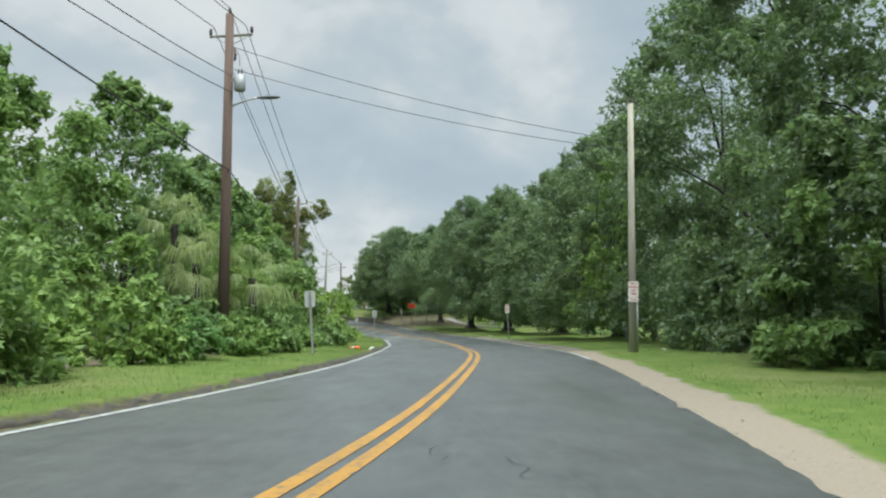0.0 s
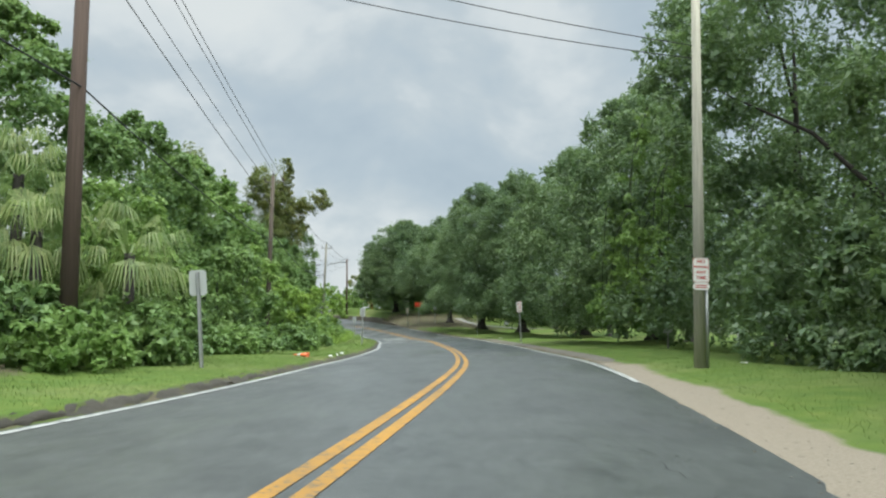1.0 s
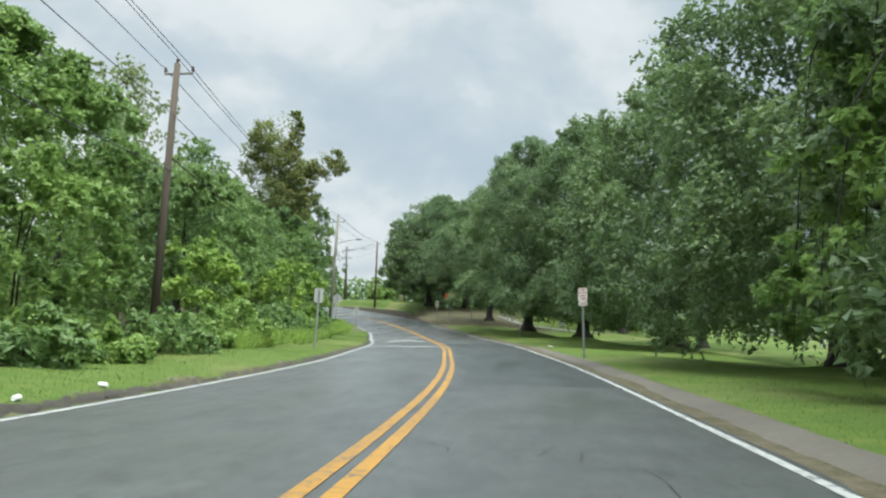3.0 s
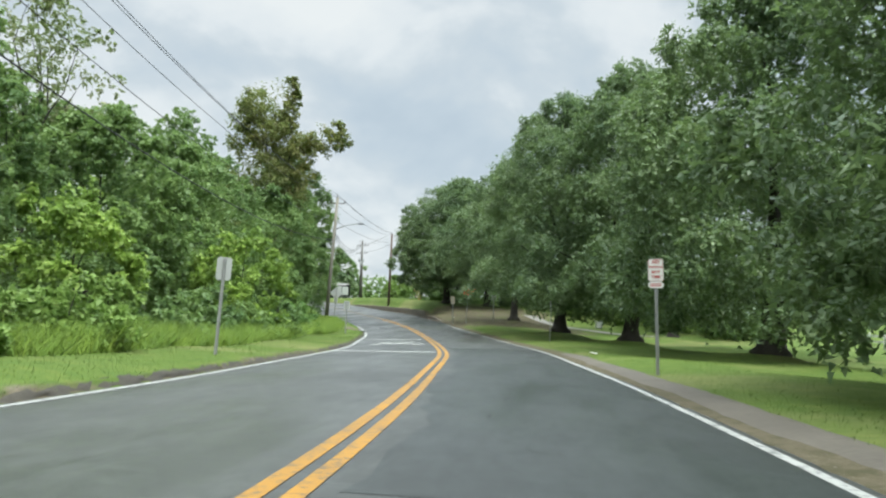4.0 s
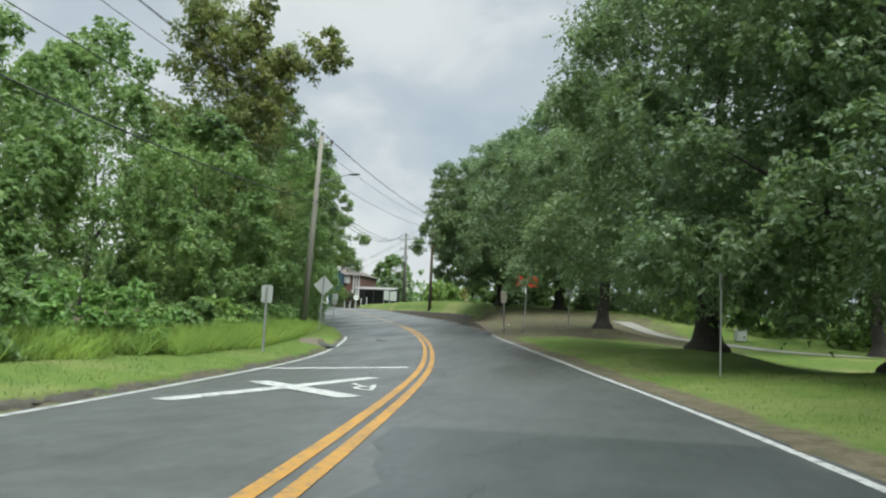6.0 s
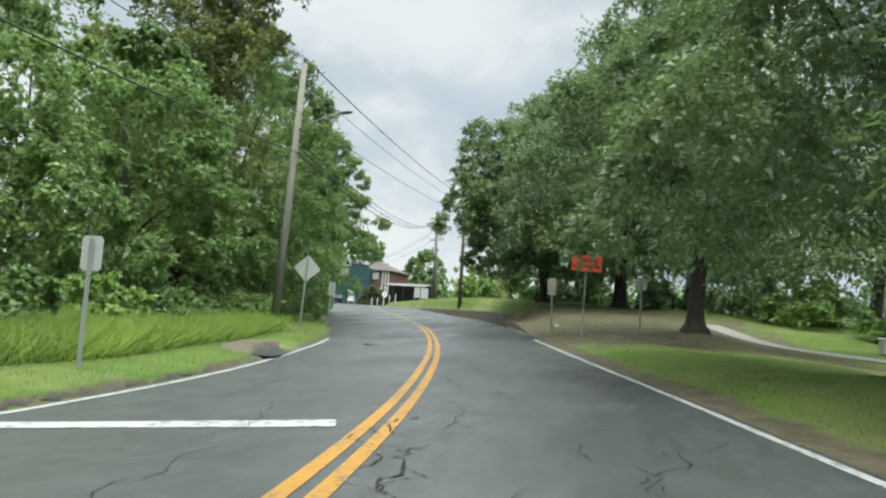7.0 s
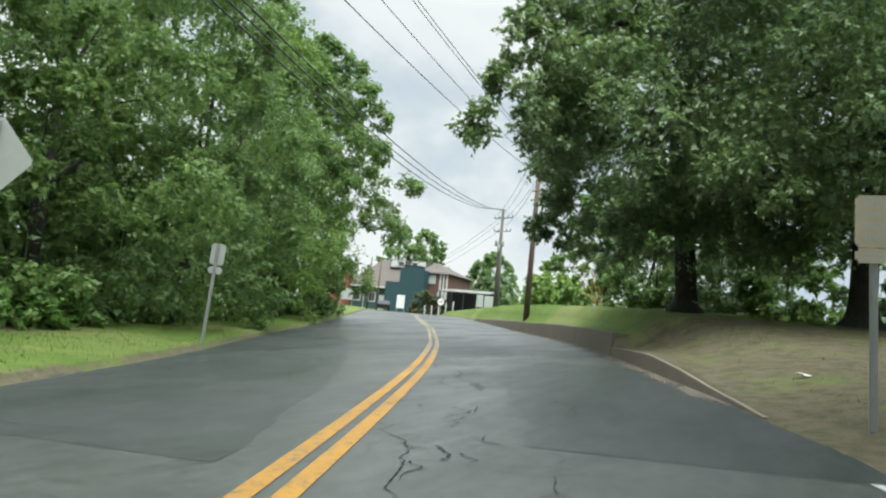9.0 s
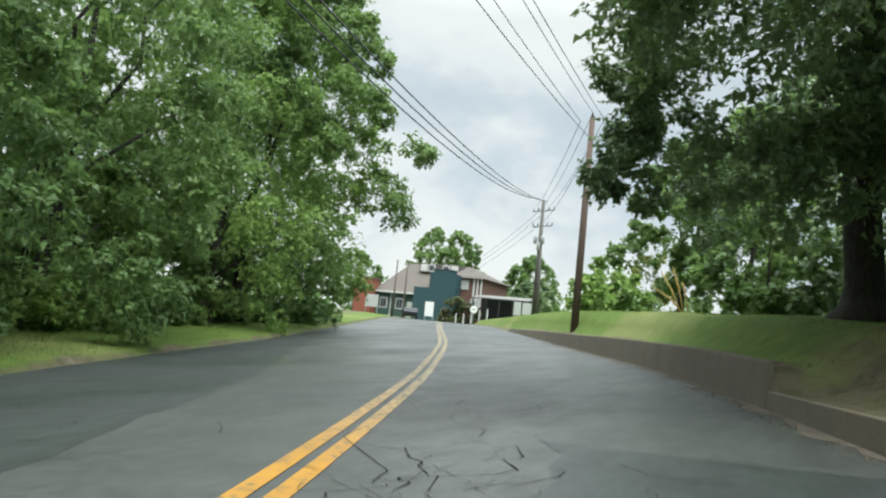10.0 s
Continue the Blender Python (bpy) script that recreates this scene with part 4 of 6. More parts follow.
# palms beside the first pole
def palm(x, y, h, seed, label):
    rng = np.random.default_rng(seed)
    root = thing("cabbage_palm", x, y, gz(x, y), 0, label, "palm", "cabbage palms by the pole")
    swept("trunk", [(0, 0, -.3), (0.03, 0, h * .5), (0, .04, h)], [.14, .12, .11], BARK, root, 9)
    for i in range(26):
        a = i * 2.39996
        el = rng.uniform(-.9, 1.1)
        out = Vector((math.cos(a), math.sin(a), 0))
        stem = rng.uniform(.5, .9)
        top = Vector((0, 0, h)) + (out * math.cos(el) + Vector((0, 0, math.sin(el)))) * stem
        bm = bmesh.new()
        side = Vector((-out.y, out.x, 0))
        fwd = (out * math.cos(el) + Vector((0, 0, math.sin(el)))).normalized()
        base = Vector((0, 0, h - .1))
        v = [bm.verts.new(base + side * .02), bm.verts.new(base - side * .02), bm.verts.new(top - side * .015), bm.verts.new(top + side * .015)]
        bm.faces.new(v)
        for k in range(17):
            g = -1.25 + 2.5 * k / 16
            d = (fwd * math.cos(g) + side * math.sin(g)).normalized()
            ln = rng.uniform(.7, .95) * (1 - .25 * abs(g) / 1.25)
            p1 = top + d * ln * .5 + Vector((0, 0, -.08))
            p2 = top + d * ln * .85 + Vector((0, 0, -.7 * ln - .2 * rng.random()))
            wd = side.cross(d).cross(d).normalized() * .019 if side.cross(d).length > .05 else Vector((0, 0, .019))
            q = [bm.verts.new(top), bm.verts.new(p1 + wd), bm.verts.new(p2), bm.verts.new(p1 - wd)]
            bm.faces.new(q)
        part("frond", bm, PALM, root)


palm(-7.0, 22.6, 2.6, 41, "cabbage palm with pale drooping fan fronds")
palm(-8.0, 23.6, 3.9, 42, "cabbage palm with pale drooping fan fronds")
palm(-5.6, 23.6, 2.3, 43, "small cabbage palm behind the brown pole")
for i, (x, y, hh) in enumerate(((-6.9, 21.7, 1.9), (-5.3, 22.9, 1.7), (-8.2, 22.6, 2.6))):
    shrub("palm_side_bush", x, y, hh, 1.3, WOODS, 640 + 3 * i, "green bush crowding the foot of the palms", 8, 8, 50, .085, "bushes round the palms")


# far woods that close the view
def far_woods(name, xs, ys, h, n, size, seed, label, leaf):
    rng = np.random.default_rng(seed)
    t = rng.random(n)
    x = np.interp(t, np.linspace(0, 1, len(xs)), xs) + rng.normal(size=n) * 3
    y = np.interp(t, np.linspace(0, 1, len(ys)), ys) + rng.normal(size=n) * 3
    top = h * (.7 + .3 * np.sin(t * 60 + 1) * np.sin(t * 23) + .12 * np.sin(t * 171))
    C = np.stack([x, y, ground_z(x, y) + rng.random(n) * top], 1)
    ob = new(name, leaves(name, C, rng.uniform(1.0, 2.2, n), 22, size, seed + 1, leaf))
    return tagged(ob, label, "woods", kind="stuff")


far_woods("far_woods", [62, 60, 52, 40, 10], [-40, 30, 90, 150, 210], 9.0, 900, .5, 61, "distant dark green woods beyond the lawn", OAK)
far_woods("far_woods", [10, -25, -60, -110], [215, 228, 232, 215], 9.0, 700, .5, 63, "distant green woods behind the houses", WOODS)
far_woods("far_woods", [-30, -27, -26, -32, -40, -48], [-40, 0, 30, 60, 95, 135], 7.0, 900, .45, 65, "dense green woods behind the roadside trees", WOODS)
far_woods("far_woods", [-25, 0, 30], [-75, -80, -75], 11.0, 300, .6, 67, "distant dark green woods along the road", OAK)


# ---- grass ----
def blades(name, n, pick, hmin, hmax, seed, label, material, lean=.35):
    rng = np.random.default_rng(seed)
    x, y = pick(rng, n)
    z = ground_z(x, y)
    h = rng.uniform(hmin, hmax, len(x))
    a = rng.uniform(0, 2 * math.pi, len(x))
    w = .004 + .013 * h
    lx, ly = rng.normal(size=len(x)) * lean * h, rng.normal(size=len(x)) * lean * h
    dx, dy = np.cos(a) * w, np.sin(a) * w
    V = np.stack([np.stack([x - dx, y - dy, z - .01], 1), np.stack([x + dx, y + dy, z - .01], 1), np.stack([x + lx, y + ly, z + h], 1)], 1).reshape(-1, 3)
    me = bpy.data.meshes.new(name)
    me.vertices.add(len(V))
    me.vertices.foreach_set("co", V.astype(np.float32).reshape(-1))
    me.loops.add(len(V))
    me.loops.foreach_set("vertex_index", np.arange(len(V), dtype=np.int32))
    me.polygons.add(len(x))
    me.polygons.foreach_set("loop_start", np.arange(0, len(V), 3, dtype=np.int32))
    me.update(calc_edges=True)
    # the sward shades as one surface: blade normals point mostly upward
    up = np.zeros((len(V), 3), np.float32)
    up[:, :2], up[:, 2] = np.repeat(rng.normal(size=(len(x), 2)) * .22, 3, 0), 1
    me.normals_split_custom_set_from_vertices(up / np.linalg.norm(up, axis=1)[:, None])
    me.materials.append(material)
    return tagged(new(name, me), label, "grass", kind="stuff")


def left_verge(rng, n):
    y = rng.uniform(3, 122, n)
    d = .03 + rng.random(n) ** 1.1 * 3.3
    keep = (abs(y - 83.9) > 2.6) | (d > 1.0)
    return (edge_l(y) - d)[keep], y[keep]


def right_verge(rng, n):
    y = rng.uniform(4, 100, n)
    d = np.interp(y, [18, 28], [.9, .6]) + rng.random(n) ** 1.3 * 9
    keep = (rng.random(n) > np.interp(y, [84, 91, 104], [0, .85, .85]))
    return (edge_r(y) + d)[keep], y[keep]


def bank(rng, n):
    y = rng.uniform(103, 150, n)
    return edge_r(y) + .5 + rng.random(n) ** 1.2 * 9, y


def meadow(rng, n):
    y = np.concatenate([rng.uniform(71, 91, 3 * n // 4), rng.uniform(46, 70, n // 4)])
    d = np.where(y > 72, rng.uniform(1.5, 4.5, len(y)), rng.uniform(2.0, 3.8, len(y)))
    return edge_l(y) - d, y


blades("verge_grass", 85000, left_verge, .018, .05, 71, "short mown green grass on the verge", BLADE)
blades("verge_grass", 90000, right_verge, .015, .042, 72, "short mown green grass under the trees", BLADE)
blades("bank_grass", 30000, bank, .02, .05, 73, "short green grass on the bank", BLADE)
blades("tall_grass", 70000, meadow, .2, .62, 74, "tall unmown green grass at the foot of the woods", MEADOW, .75)


# ---- poles, wires ----
def pole(x, y, top, r, material, label, lean=(0, 0), z=None):
    root = thing("utility_pole", x, y, gz(x, y) if z is None else z, 0, label, "utility pole", "utility poles along the road", lean)
    swept("shaft", [(0, 0, -.5), (0, 0, top * .5), (0, 0, top)], [r, r * .84, r * .68], material, root, 14)
    return root


def insulator(parent, at, h=.2):
    bm = bmesh.new()
    sweep(bm, [(at[0], at[1], at[2] + h * k / 6) for k in range(7)], [.02, .055, .03, .06, .03, .05, .02], 8)
    return part("insulator", bm, CERAMIC, parent, "brown ceramic insulator")


def cross_arm(parent, z, half, turn, material=None, ends=(-1, 1), y=.12):
    t = Matrix.Rotation(radians(turn), 4, "Z")
    m = bmesh.new()
    b_box(m, 2 * half, .055, .065, (0, y, 0), .008)
    bmesh.ops.transform(m, matrix=Matrix.Translation((0, 0, z)) @ t, verts=m.verts)
    part("cross_arm", m, material or POLE_GREY, parent)
    for e in ends:
        p = t @ Vector((e * half * .96, y, 0))
        insulator(parent, (p.x, p.y, z + .05))


def lamp_arm(parent, z, reach, turn, rise=.45):
    t = Matrix.Rotation(radians(turn), 3, "Z")
    pts = [t @ Vector((reach * s, 0, rise * math.sin(s * 1.45))) + Vector((0, 0, z)) for s in (0.03, .25, .5, .75, 1.0)]
    swept("lamp_arm", pts, [.035, .032, .03, .028, .026], STEEL, parent, 8)
    bm = bmesh.new()
    d = t @ Vector((1, 0, 0))
    e = pts[-1]
    sweep(bm, [e - d * .08, e + d * .05, e + d * .3, e + d * .5, e + d * .6], [.04, .075, .10, .08, .03], 10)
    bmesh.ops.transform(bm, matrix=Matrix.Translation(e) @ Matrix.Diagonal((1, 1, .6, 1)) @ Matrix.Translation(-e), verts=bm.verts)
    part("lamp_head", bm, LAMP_GREY, parent, "flat grey street lamp head")


P0, P1, P2, P3, P4, P5 = (-8.5, -13.0), (-6.0, 22.0), (-9.35, 49.6), (-14.0, 91.8), (-16.6, 126.7), (-26.6, 152.4)
T = {}
for key, (x, y), top, r, m, lbl, lean in (
        ("a", P0, 10.0, .15, POLE_BROWN, "brown wooden utility pole", (0, 0)),
        ("b", P1, 9.85, .17, POLE_BROWN, "dark brown wooden utility pole with transformer and lamp", (0, .4)),
        ("c", P2, 9.2, .15, POLE_DARK, "dark wooden utility pole standing among shrubs", (0, 1.5)),
        ("d", P3, 9.45, .15, POLE_GREY, "weathered grey utility pole with a street lamp", (0, 2.2)),
        ("e", P4, 8.6, .16, POLE_BROWN, "brown wooden utility pole on the grassy bank", (0, 0)),
        ("f", P5, 9.0, .17, POLE_FAR, "tall utility pole with cross-arms and equipment", (0, 0))):
    T[key] = (pole(x, y, top, r, m, lbl, lean), x, y, gz(x, y), top, lean)

pb = T["b"][0]
cross_arm(pb, 9.25, .66, -8)
insulator(pb, (0, 0, 9.85))
for s in (-1, 1):
    swept("brace", [(s * .1, .1, 9.0), (s * .5, .1, 9.22)], .012, STEEL, pb, 5)
bm = bmesh.new()
sweep(bm, [(.33, 0, 7.55), (.33, 0, 7.58), (.33, 0, 8.0), (.33, 0, 8.03)], [.14, .165, .165, .12], 14)
tank = part("transformer", bm, TANK, pb, "grey cylindrical transformer")
for dx in (-.04, .05):
    b2 = bmesh.new()
    sweep(b2, [(.33 + dx, 0, 8.02 + .04 * k) for k in range(6)], [.02, .035, .02, .035, .02, .012], 8)
    part("bushing", b2, CERAMIC, tank)
box("bracket", (.2, .08, .05), (.15, 0, 7.85), STEEL, tank)
bm = bmesh.new()
sweep(bm, [(.17, -.02, 8.45), (.19, -.02, 8.62), (.16, -.02, 8.85)], [.03, .045, .03], 8)
part("fuse_cutout", bm, CERAMIC, pb)
swept("drop_wire", [(.17, -.02, 8.85), (.3, 0, 8.62), (.32, 0, 8.3)], .008, WIRE, pb, 4)
lamp_arm(pb, 7.05, .95, -5, .28)
pc = T["c"][0]
cross_arm(pc, 8.9, .55, -10)
insulator(pc, (0, 0, 9.2))
pd = T["d"][0]
cross_arm(pd, 9.0, .6, -18)
insulator(pd, (0, 0, 9.45))
lamp_arm(pd, 7.0, 2.1, -22, .45)
pe = T["e"][0]
insulator(pe, (0, 0, 8.6))
pf = T["f"][0]
for zz, hh in ((8.2, 1.1), (7.0, 1.0)):
    cross_arm(pf, zz, hh, -25, POLE_FAR, (-1, -.5, .5, 1))
for dx, zz in ((-.28, 5.6), (.28, 5.6), (0, 5.1)):
    b2 = bmesh.new()
    sweep(b2, [(dx, -.25, zz), (dx, -.25, zz + .02), (dx, -.25, zz + .55), (dx, -.25, zz + .6)], [.1, .14, .14, .1], 12)
    part("transformer", b2, TANK, pf, "grey cylindrical transformer")
pole(-26.25, 152.2, 7.2, .14, POLE_FAR, "second grey utility pole close beside another", (0, -2))

rp = thing("utility_pole", 5.68, 22.45, gz(5.68, 22.45), 0, "weathered grey wooden pole with a parking sign", "utility pole", "utility poles along the road", (0, 1.3))
swept("shaft", [(0, 0, -.5), (0, 0, 3), (0, 0, 7.3)], [.115, .10, .08], POLE_PALE, rp, 14)
swept("conduit", [(.13, -.03, -.1), (.125, -.03, 1.7)], .032, STEEL, rp, 8, "pale metal conduit")
insulator(rp, (0, 0, 7.25))


def tip(key, off, z):
    r, x, y, g, top, lean = T[key]
    return Vector((x + off + z * math.sin(radians(lean[1])), y, g + z))


def wire(a, b, sag, r, label="thin black overhead wire", name="overhead_wire"):
    a, b = Vector(a), Vector(b)
    root = bmesh.new()
    pts = [a.lerp(b, k / 16) - Vector((0, 0, sag * 4 * (k / 16) * (1 - k / 16))) for k in range(17)]
    sweep(root, pts, r, 5)
    me = bpy.data.meshes.new(name)
    root.to_mesh(me)
    root.free()
    me.materials.append(WIRE)
    return tagged(new(name, me), label, "wire", "overhead wires")


ABOVE = {"a": (10.2, 9.6, 8.3, 6.2), "b": (10.05, 9.5, 8.0, 5.5), "c": (9.4, 9.1, 7.4, 6.0), "d": (9.65, 9.2, 7.6, 6.2), "e": (8.8, 8.5, 7.6, 6.4), "f": (8.5, 8.5, 7.3, 6.0)}
for u, v, sag in (("a", "b", 1.25), ("b", "c", .12), ("c", "d", .8), ("d", "e", .4), ("e", "f", .35)):
    hu, hv = ABOVE[u], ABOVE[v]
    wire(tip(u, 0, hu[0]), tip(v, 0, hv[0]), sag, .012)
    wire(tip(u, -.48, hu[1]), tip(v, -.5, hv[1]), sag, .012)
    wire(tip(u, .48, hu[1]), tip(v, .5, hv[1]), sag, .012)
    wire(tip(u, .1, hu[2]), tip(v, .1, hv[2]), sag * 1.1, .013)
    if (u, v) == ("c", "d"):
        wire(tip(u, .12, hu[3]), tip(v, .12, hv[3]), sag * 1.2, .022, "thick black communication cable")
for k in range(3):
    wire(tip("d", .12, 6.2 + .22 * k), tip("f", -.3 + .3 * k, 9.1 - .1 * k), 1.55 - .1 * k, .02, "thick black communication cable")
wire(tip("a", .1, 7.4), tip("b", .12, 7.5), 1.2, .012)
wire(tip("a", .1, 6.8), tip("b", .1, 5.2), .2, .018, "thick black communication cable")
wire(tip("b", .1, 5.2), tip("c", .1, 5.6), .3, .018, "thick black communication cable")
wire(tip("b", .15, 8.85), (5.95, 22.45, 6.05), .25, .010)
wire(tip("b", .15, 8.2), (5.95, 22.45, 5.8), .25, .010)
wire(tip("f", 0, 8.4), (-60, 210, 11), .8, .014)
wire(tip("f", .5, 8.4), (-59, 210, 11), .8, .014)
wire(tip("f", 0, 7.2), (-60, 210, 10), .8, .014)


# ---- signs ----
def words(name, text, size, at, material, parent, turn=None, bold=0.0):
    cu = bpy.data.curves.new(name, "FONT")
    cu.body, cu.size, cu.align_x, cu.align_y = text, size, "CENTER", "CENTER"
    cu.extrude, cu.offset = 0.0008, bold
    tmp = bpy.data.objects.new(name, cu)
    scene.collection.objects.link(tmp)
    me = bpy.data.meshes.new_from_object(tmp.evaluated_get(bpy.context.evaluated_depsgraph_get()))
    bpy.data.objects.remove(tmp)
    me.materials.clear()
    me.materials.append(material)
    ob = new(name, me)
    ob.parent = parent
    ob.matrix_local = Matrix.Translation(at) @ (turn or Matrix.Rotation(radians(90), 4, "X"))
    return ob


def plate(name, w, h, at, material, parent, label="", round_=.03, diamond=False):
    """A thin sheet-metal plate with rounded corners, facing -y."""
    bm = bmesh.new()
    b_box(bm, w, .004, h, (0, 0, 0))
    es = [e for e in bm.edges if abs(e.verts[0].co.y - e.verts[1].co.y) > .001]
    bmesh.ops.bevel(bm, geom=es, offset=round_, segments=3, affect="EDGES")
    m = Matrix.Translation(at) @ (Matrix.Rotation(radians(45), 4, "Y") if diamond else Matrix())
    bmesh.ops.transform(bm, matrix=m, verts=bm.verts)
    return part(name, bm, material, parent, label)


def sign_post(parent, h, back=.0, r=.028):
    """A U-channel post with its two flanges."""
    bm = bmesh.new()
    prof = [(-.035, .0), (-.022, .0), (-.016, .022), (.016, .022), (.022, .0), (.035, .0), (.03, -.006), (.012, .016), (-.012, .016), (-.03, -.006)]
    lo = [bm.verts.new((x * r / .028, y * r / .028 + back, -.4)) for x, y in prof]
    hi = [bm.verts.new((x * r / .028, y * r / .028 + back, h)) for x, y in prof]
    for k in range(len(prof)):
        j = (k + 1) % len(prof)
        bm.faces.new((lo[k], lo[j], hi[j], hi[k]))
    bm.faces.new(hi)
    return part("post", bm, STEEL, parent, "galvanised metal post")


def bolts(parent, zs, y):
    for z in zs:
        bm = bmesh.new()
        sweep(bm, [(0, y, z), (0, y - .008, z)], .009, 6)
        part("bolt", bm, STEEL, parent)


def parking_sign(x, y, z, h, turn, label, lean=(0, 0), face=None, on_pole=None, ink=None, small=True):
    face, ink = face or SIGN_WHITE, ink or SIGN_RED
    root = on_pole or thing("parking_sign", x, y, z, turn, label, "road sign", "signs along the road", lean)
    top = h
    pl = plate("sign_panel", .305, .46, (x if on_pole else 0, y if on_pole else 0, top - .23), face, root, "white panel with red lettering")
    ox, oy = (x, y) if on_pole else (0, 0)
    for k, (t, s) in enumerate((("NO", .095), ("PARKING", .062), ("ANY", .088), ("TIME", .088))):
        words("lettering", t, s, (ox, oy - .0035, top - .07 - .1 * k), ink, pl, None, .0022)
    bm = bmesh.new()
    for a, b in (((-.138, .215), (.138, .215)), ((-.138, -.215), (.138, -.215)), ((-.138, -.215), (-.138, .215)), ((.138, -.215), (.138, .215))):
        b_box(bm, abs(a[0] - b[0]) + .006, .0012, abs(a[1] - b[1]) + .006, (ox + (a[0] + b[0]) / 2, oy - .003, top - .23 + (a[1] + b[1]) / 2))
    part("border", bm, ink, pl)
    if small:
        p2 = plate("lower_panel", .305, .13, (ox, oy, top - .53), face, root, "small white panel")
        for k in range(2):
            box("text_bar", (.22, .0015, .018), (ox, oy - .003, top - .51 - .04 * k), ink, p2)
    if not on_pole:
        sign_post(root, top - .05, .006)
        bolts(root, (top - .08, top - .4), -.002)
    return root


def sign_back(x, y, z, h, turn, panels, label, lean=(0, 0), name="road_sign", diamond=False):
    """A sign seen from behind: bare metal panels with the post on the near side."""
    root = thing(name, x, y, z, turn, label, "road sign", "signs along the road", lean)
    sign_post(root, h - .04, -.03)
    for w, hh, zc in panels:
        plate("sign_panel", w, hh, (0, 0, zc), SIGN_BACK, root, "bare aluminium back of the panel", diamond=diamond)
    bolts(root, [p[2] + s * p[1] * .3 for p in panels for s in (-1, 1)], -.03)
    return root


parking_sign(4.6, 51.8, gz(4.6, 51.8), 1.85 - gz(4.6, 51.8), 0, "white no-parking sign with red letters on a metal post", (0, -2.2))
parking_sign(.0, -.125, 0, 1.97 - gz(5.68, 22.45), 0, "", on_pole=rp)
def behind(x, y, top, turn, panels, label, lean=(0, 0), diamond=False):
    g = gz(x, y)
    return sign_back(x, y, g, top - g, turn, [(w, h, z - g) for w, h, z in panels], label, lean, diamond=diamond)


behind(-3.42, 21.8, 1.78, 28, [(.305, .46, 1.54)], "grey back of a small road sign on a thin post", (0, -3.5))
behind(-4.36, 51.0, 1.54, 30, [(.305, .48, 1.29)], "grey back of a small road sign on a leaning post", (0, 2.0))
behind(-8.3, 76.1, 1.15, 8, [(.30, .46, .91)], "pale back of a small road sign at the curve")
behind(-13.95, 93.7, 2.50, 12, [(.72, .72, 2.02)], "grey back of a diamond warning sign", (0, 2.5), True)
behind(-15.75, 100.1, 1.90, 12, [(.30, .42, 1.66), (.30, .14, 1.34)], "pale back of a road sign with a lower panel", (0, 2.5))
behind(2.5, 72.6, 1.52, 78, [(.30, .30, 1.36)], "small road sign seen edge-on on a leaning post", (0, 2.0))
behind(-1.9, 97.2, 2.46, 0, [(.38, .46, 2.21)], "grey back of a sign under the oak")
g = gz(-4.88, 95.2)
parking_sign(-4.88, 95.2, g, 2.15 - g, 8, "faded tan parking sign with a small lower panel", (0, -2), SIGN_TAN, None, SIGN_BACK)
g = gz(-3.55, 92.3)
root = thing("road_work_sign", -3.55, 92.3, g, 10, "bright red-orange road work sign on a single post", "road sign", "signs along the road", (0, 2))
sign_post(root, 2.6 - g, .03, .018)
RED_INK = plain("dark_red_ink", (0.12, 0.01, 0.01), .6)
pl = plate("sign_panel", .95, .5, (0, 0, 2.48 - g), ORANGE, root, "red-orange panel", .02)
words("lettering", "END", .15, (0, -.004, 2.60 - g), RED_INK, pl, None, .004)
words("lettering", "ROAD WORK", .15, (0, -.004, 2.38 - g), RED_INK, pl, None, .004)
root = thing("parking_sign", 9.0, 37.2, gz(9.0, 37.2), -8, "two white signs on one post half hidden by leaves", "road sign", "signs along the road")
sign_post(root, 1.1, .01)
plate("sign_panel", .38, .2, (0, 0, .96), SIGN_WHITE, root, "white panel")
plate("sign_panel", .38, .18, (0, 0, .73), SIGN_BACK, root, "dull grey panel")


# ---- retaining wall, drain, road markings, cracks, litter ----
def wall_strip(name, y0, y1, label):
    ys = list(np.linspace(y0, y1, int((y1 - y0) * 2) + 1))
    V, F = [], []
    for y in ys:
        e = float(edge_r(y))
        zb, h = float(road_z(e, y)), float(WALL_H(y)) * 1.06
        for dx, dz in ((0.02, -.3), (.03, h * .95), (.04, h), (.085, h), (.095, h * .95), (.10, -.3)):
            V.append((e + dx, y, zb + dz))
    for i in range(len(ys) - 1):
        for k in range(5):
            F.append((6 * i + k, 6 * i + k + 1, 6 * i + k + 7, 6 * i + k + 6))
    F += [tuple(range(6)), tuple(range(6 * len(ys) - 1, 6 * len(ys) - 7, -1))]
    ob = link_mesh(name, V, F, CONCRETE)
    return tagged(ob, label, "wall", kind="structure")


wall_strip("retaining_wall", 107.5, 142, "low stained concrete retaining wall beside the road")
wall_strip("kerb", 96.0, 107.46, "worn concrete kerb beside bare soil")



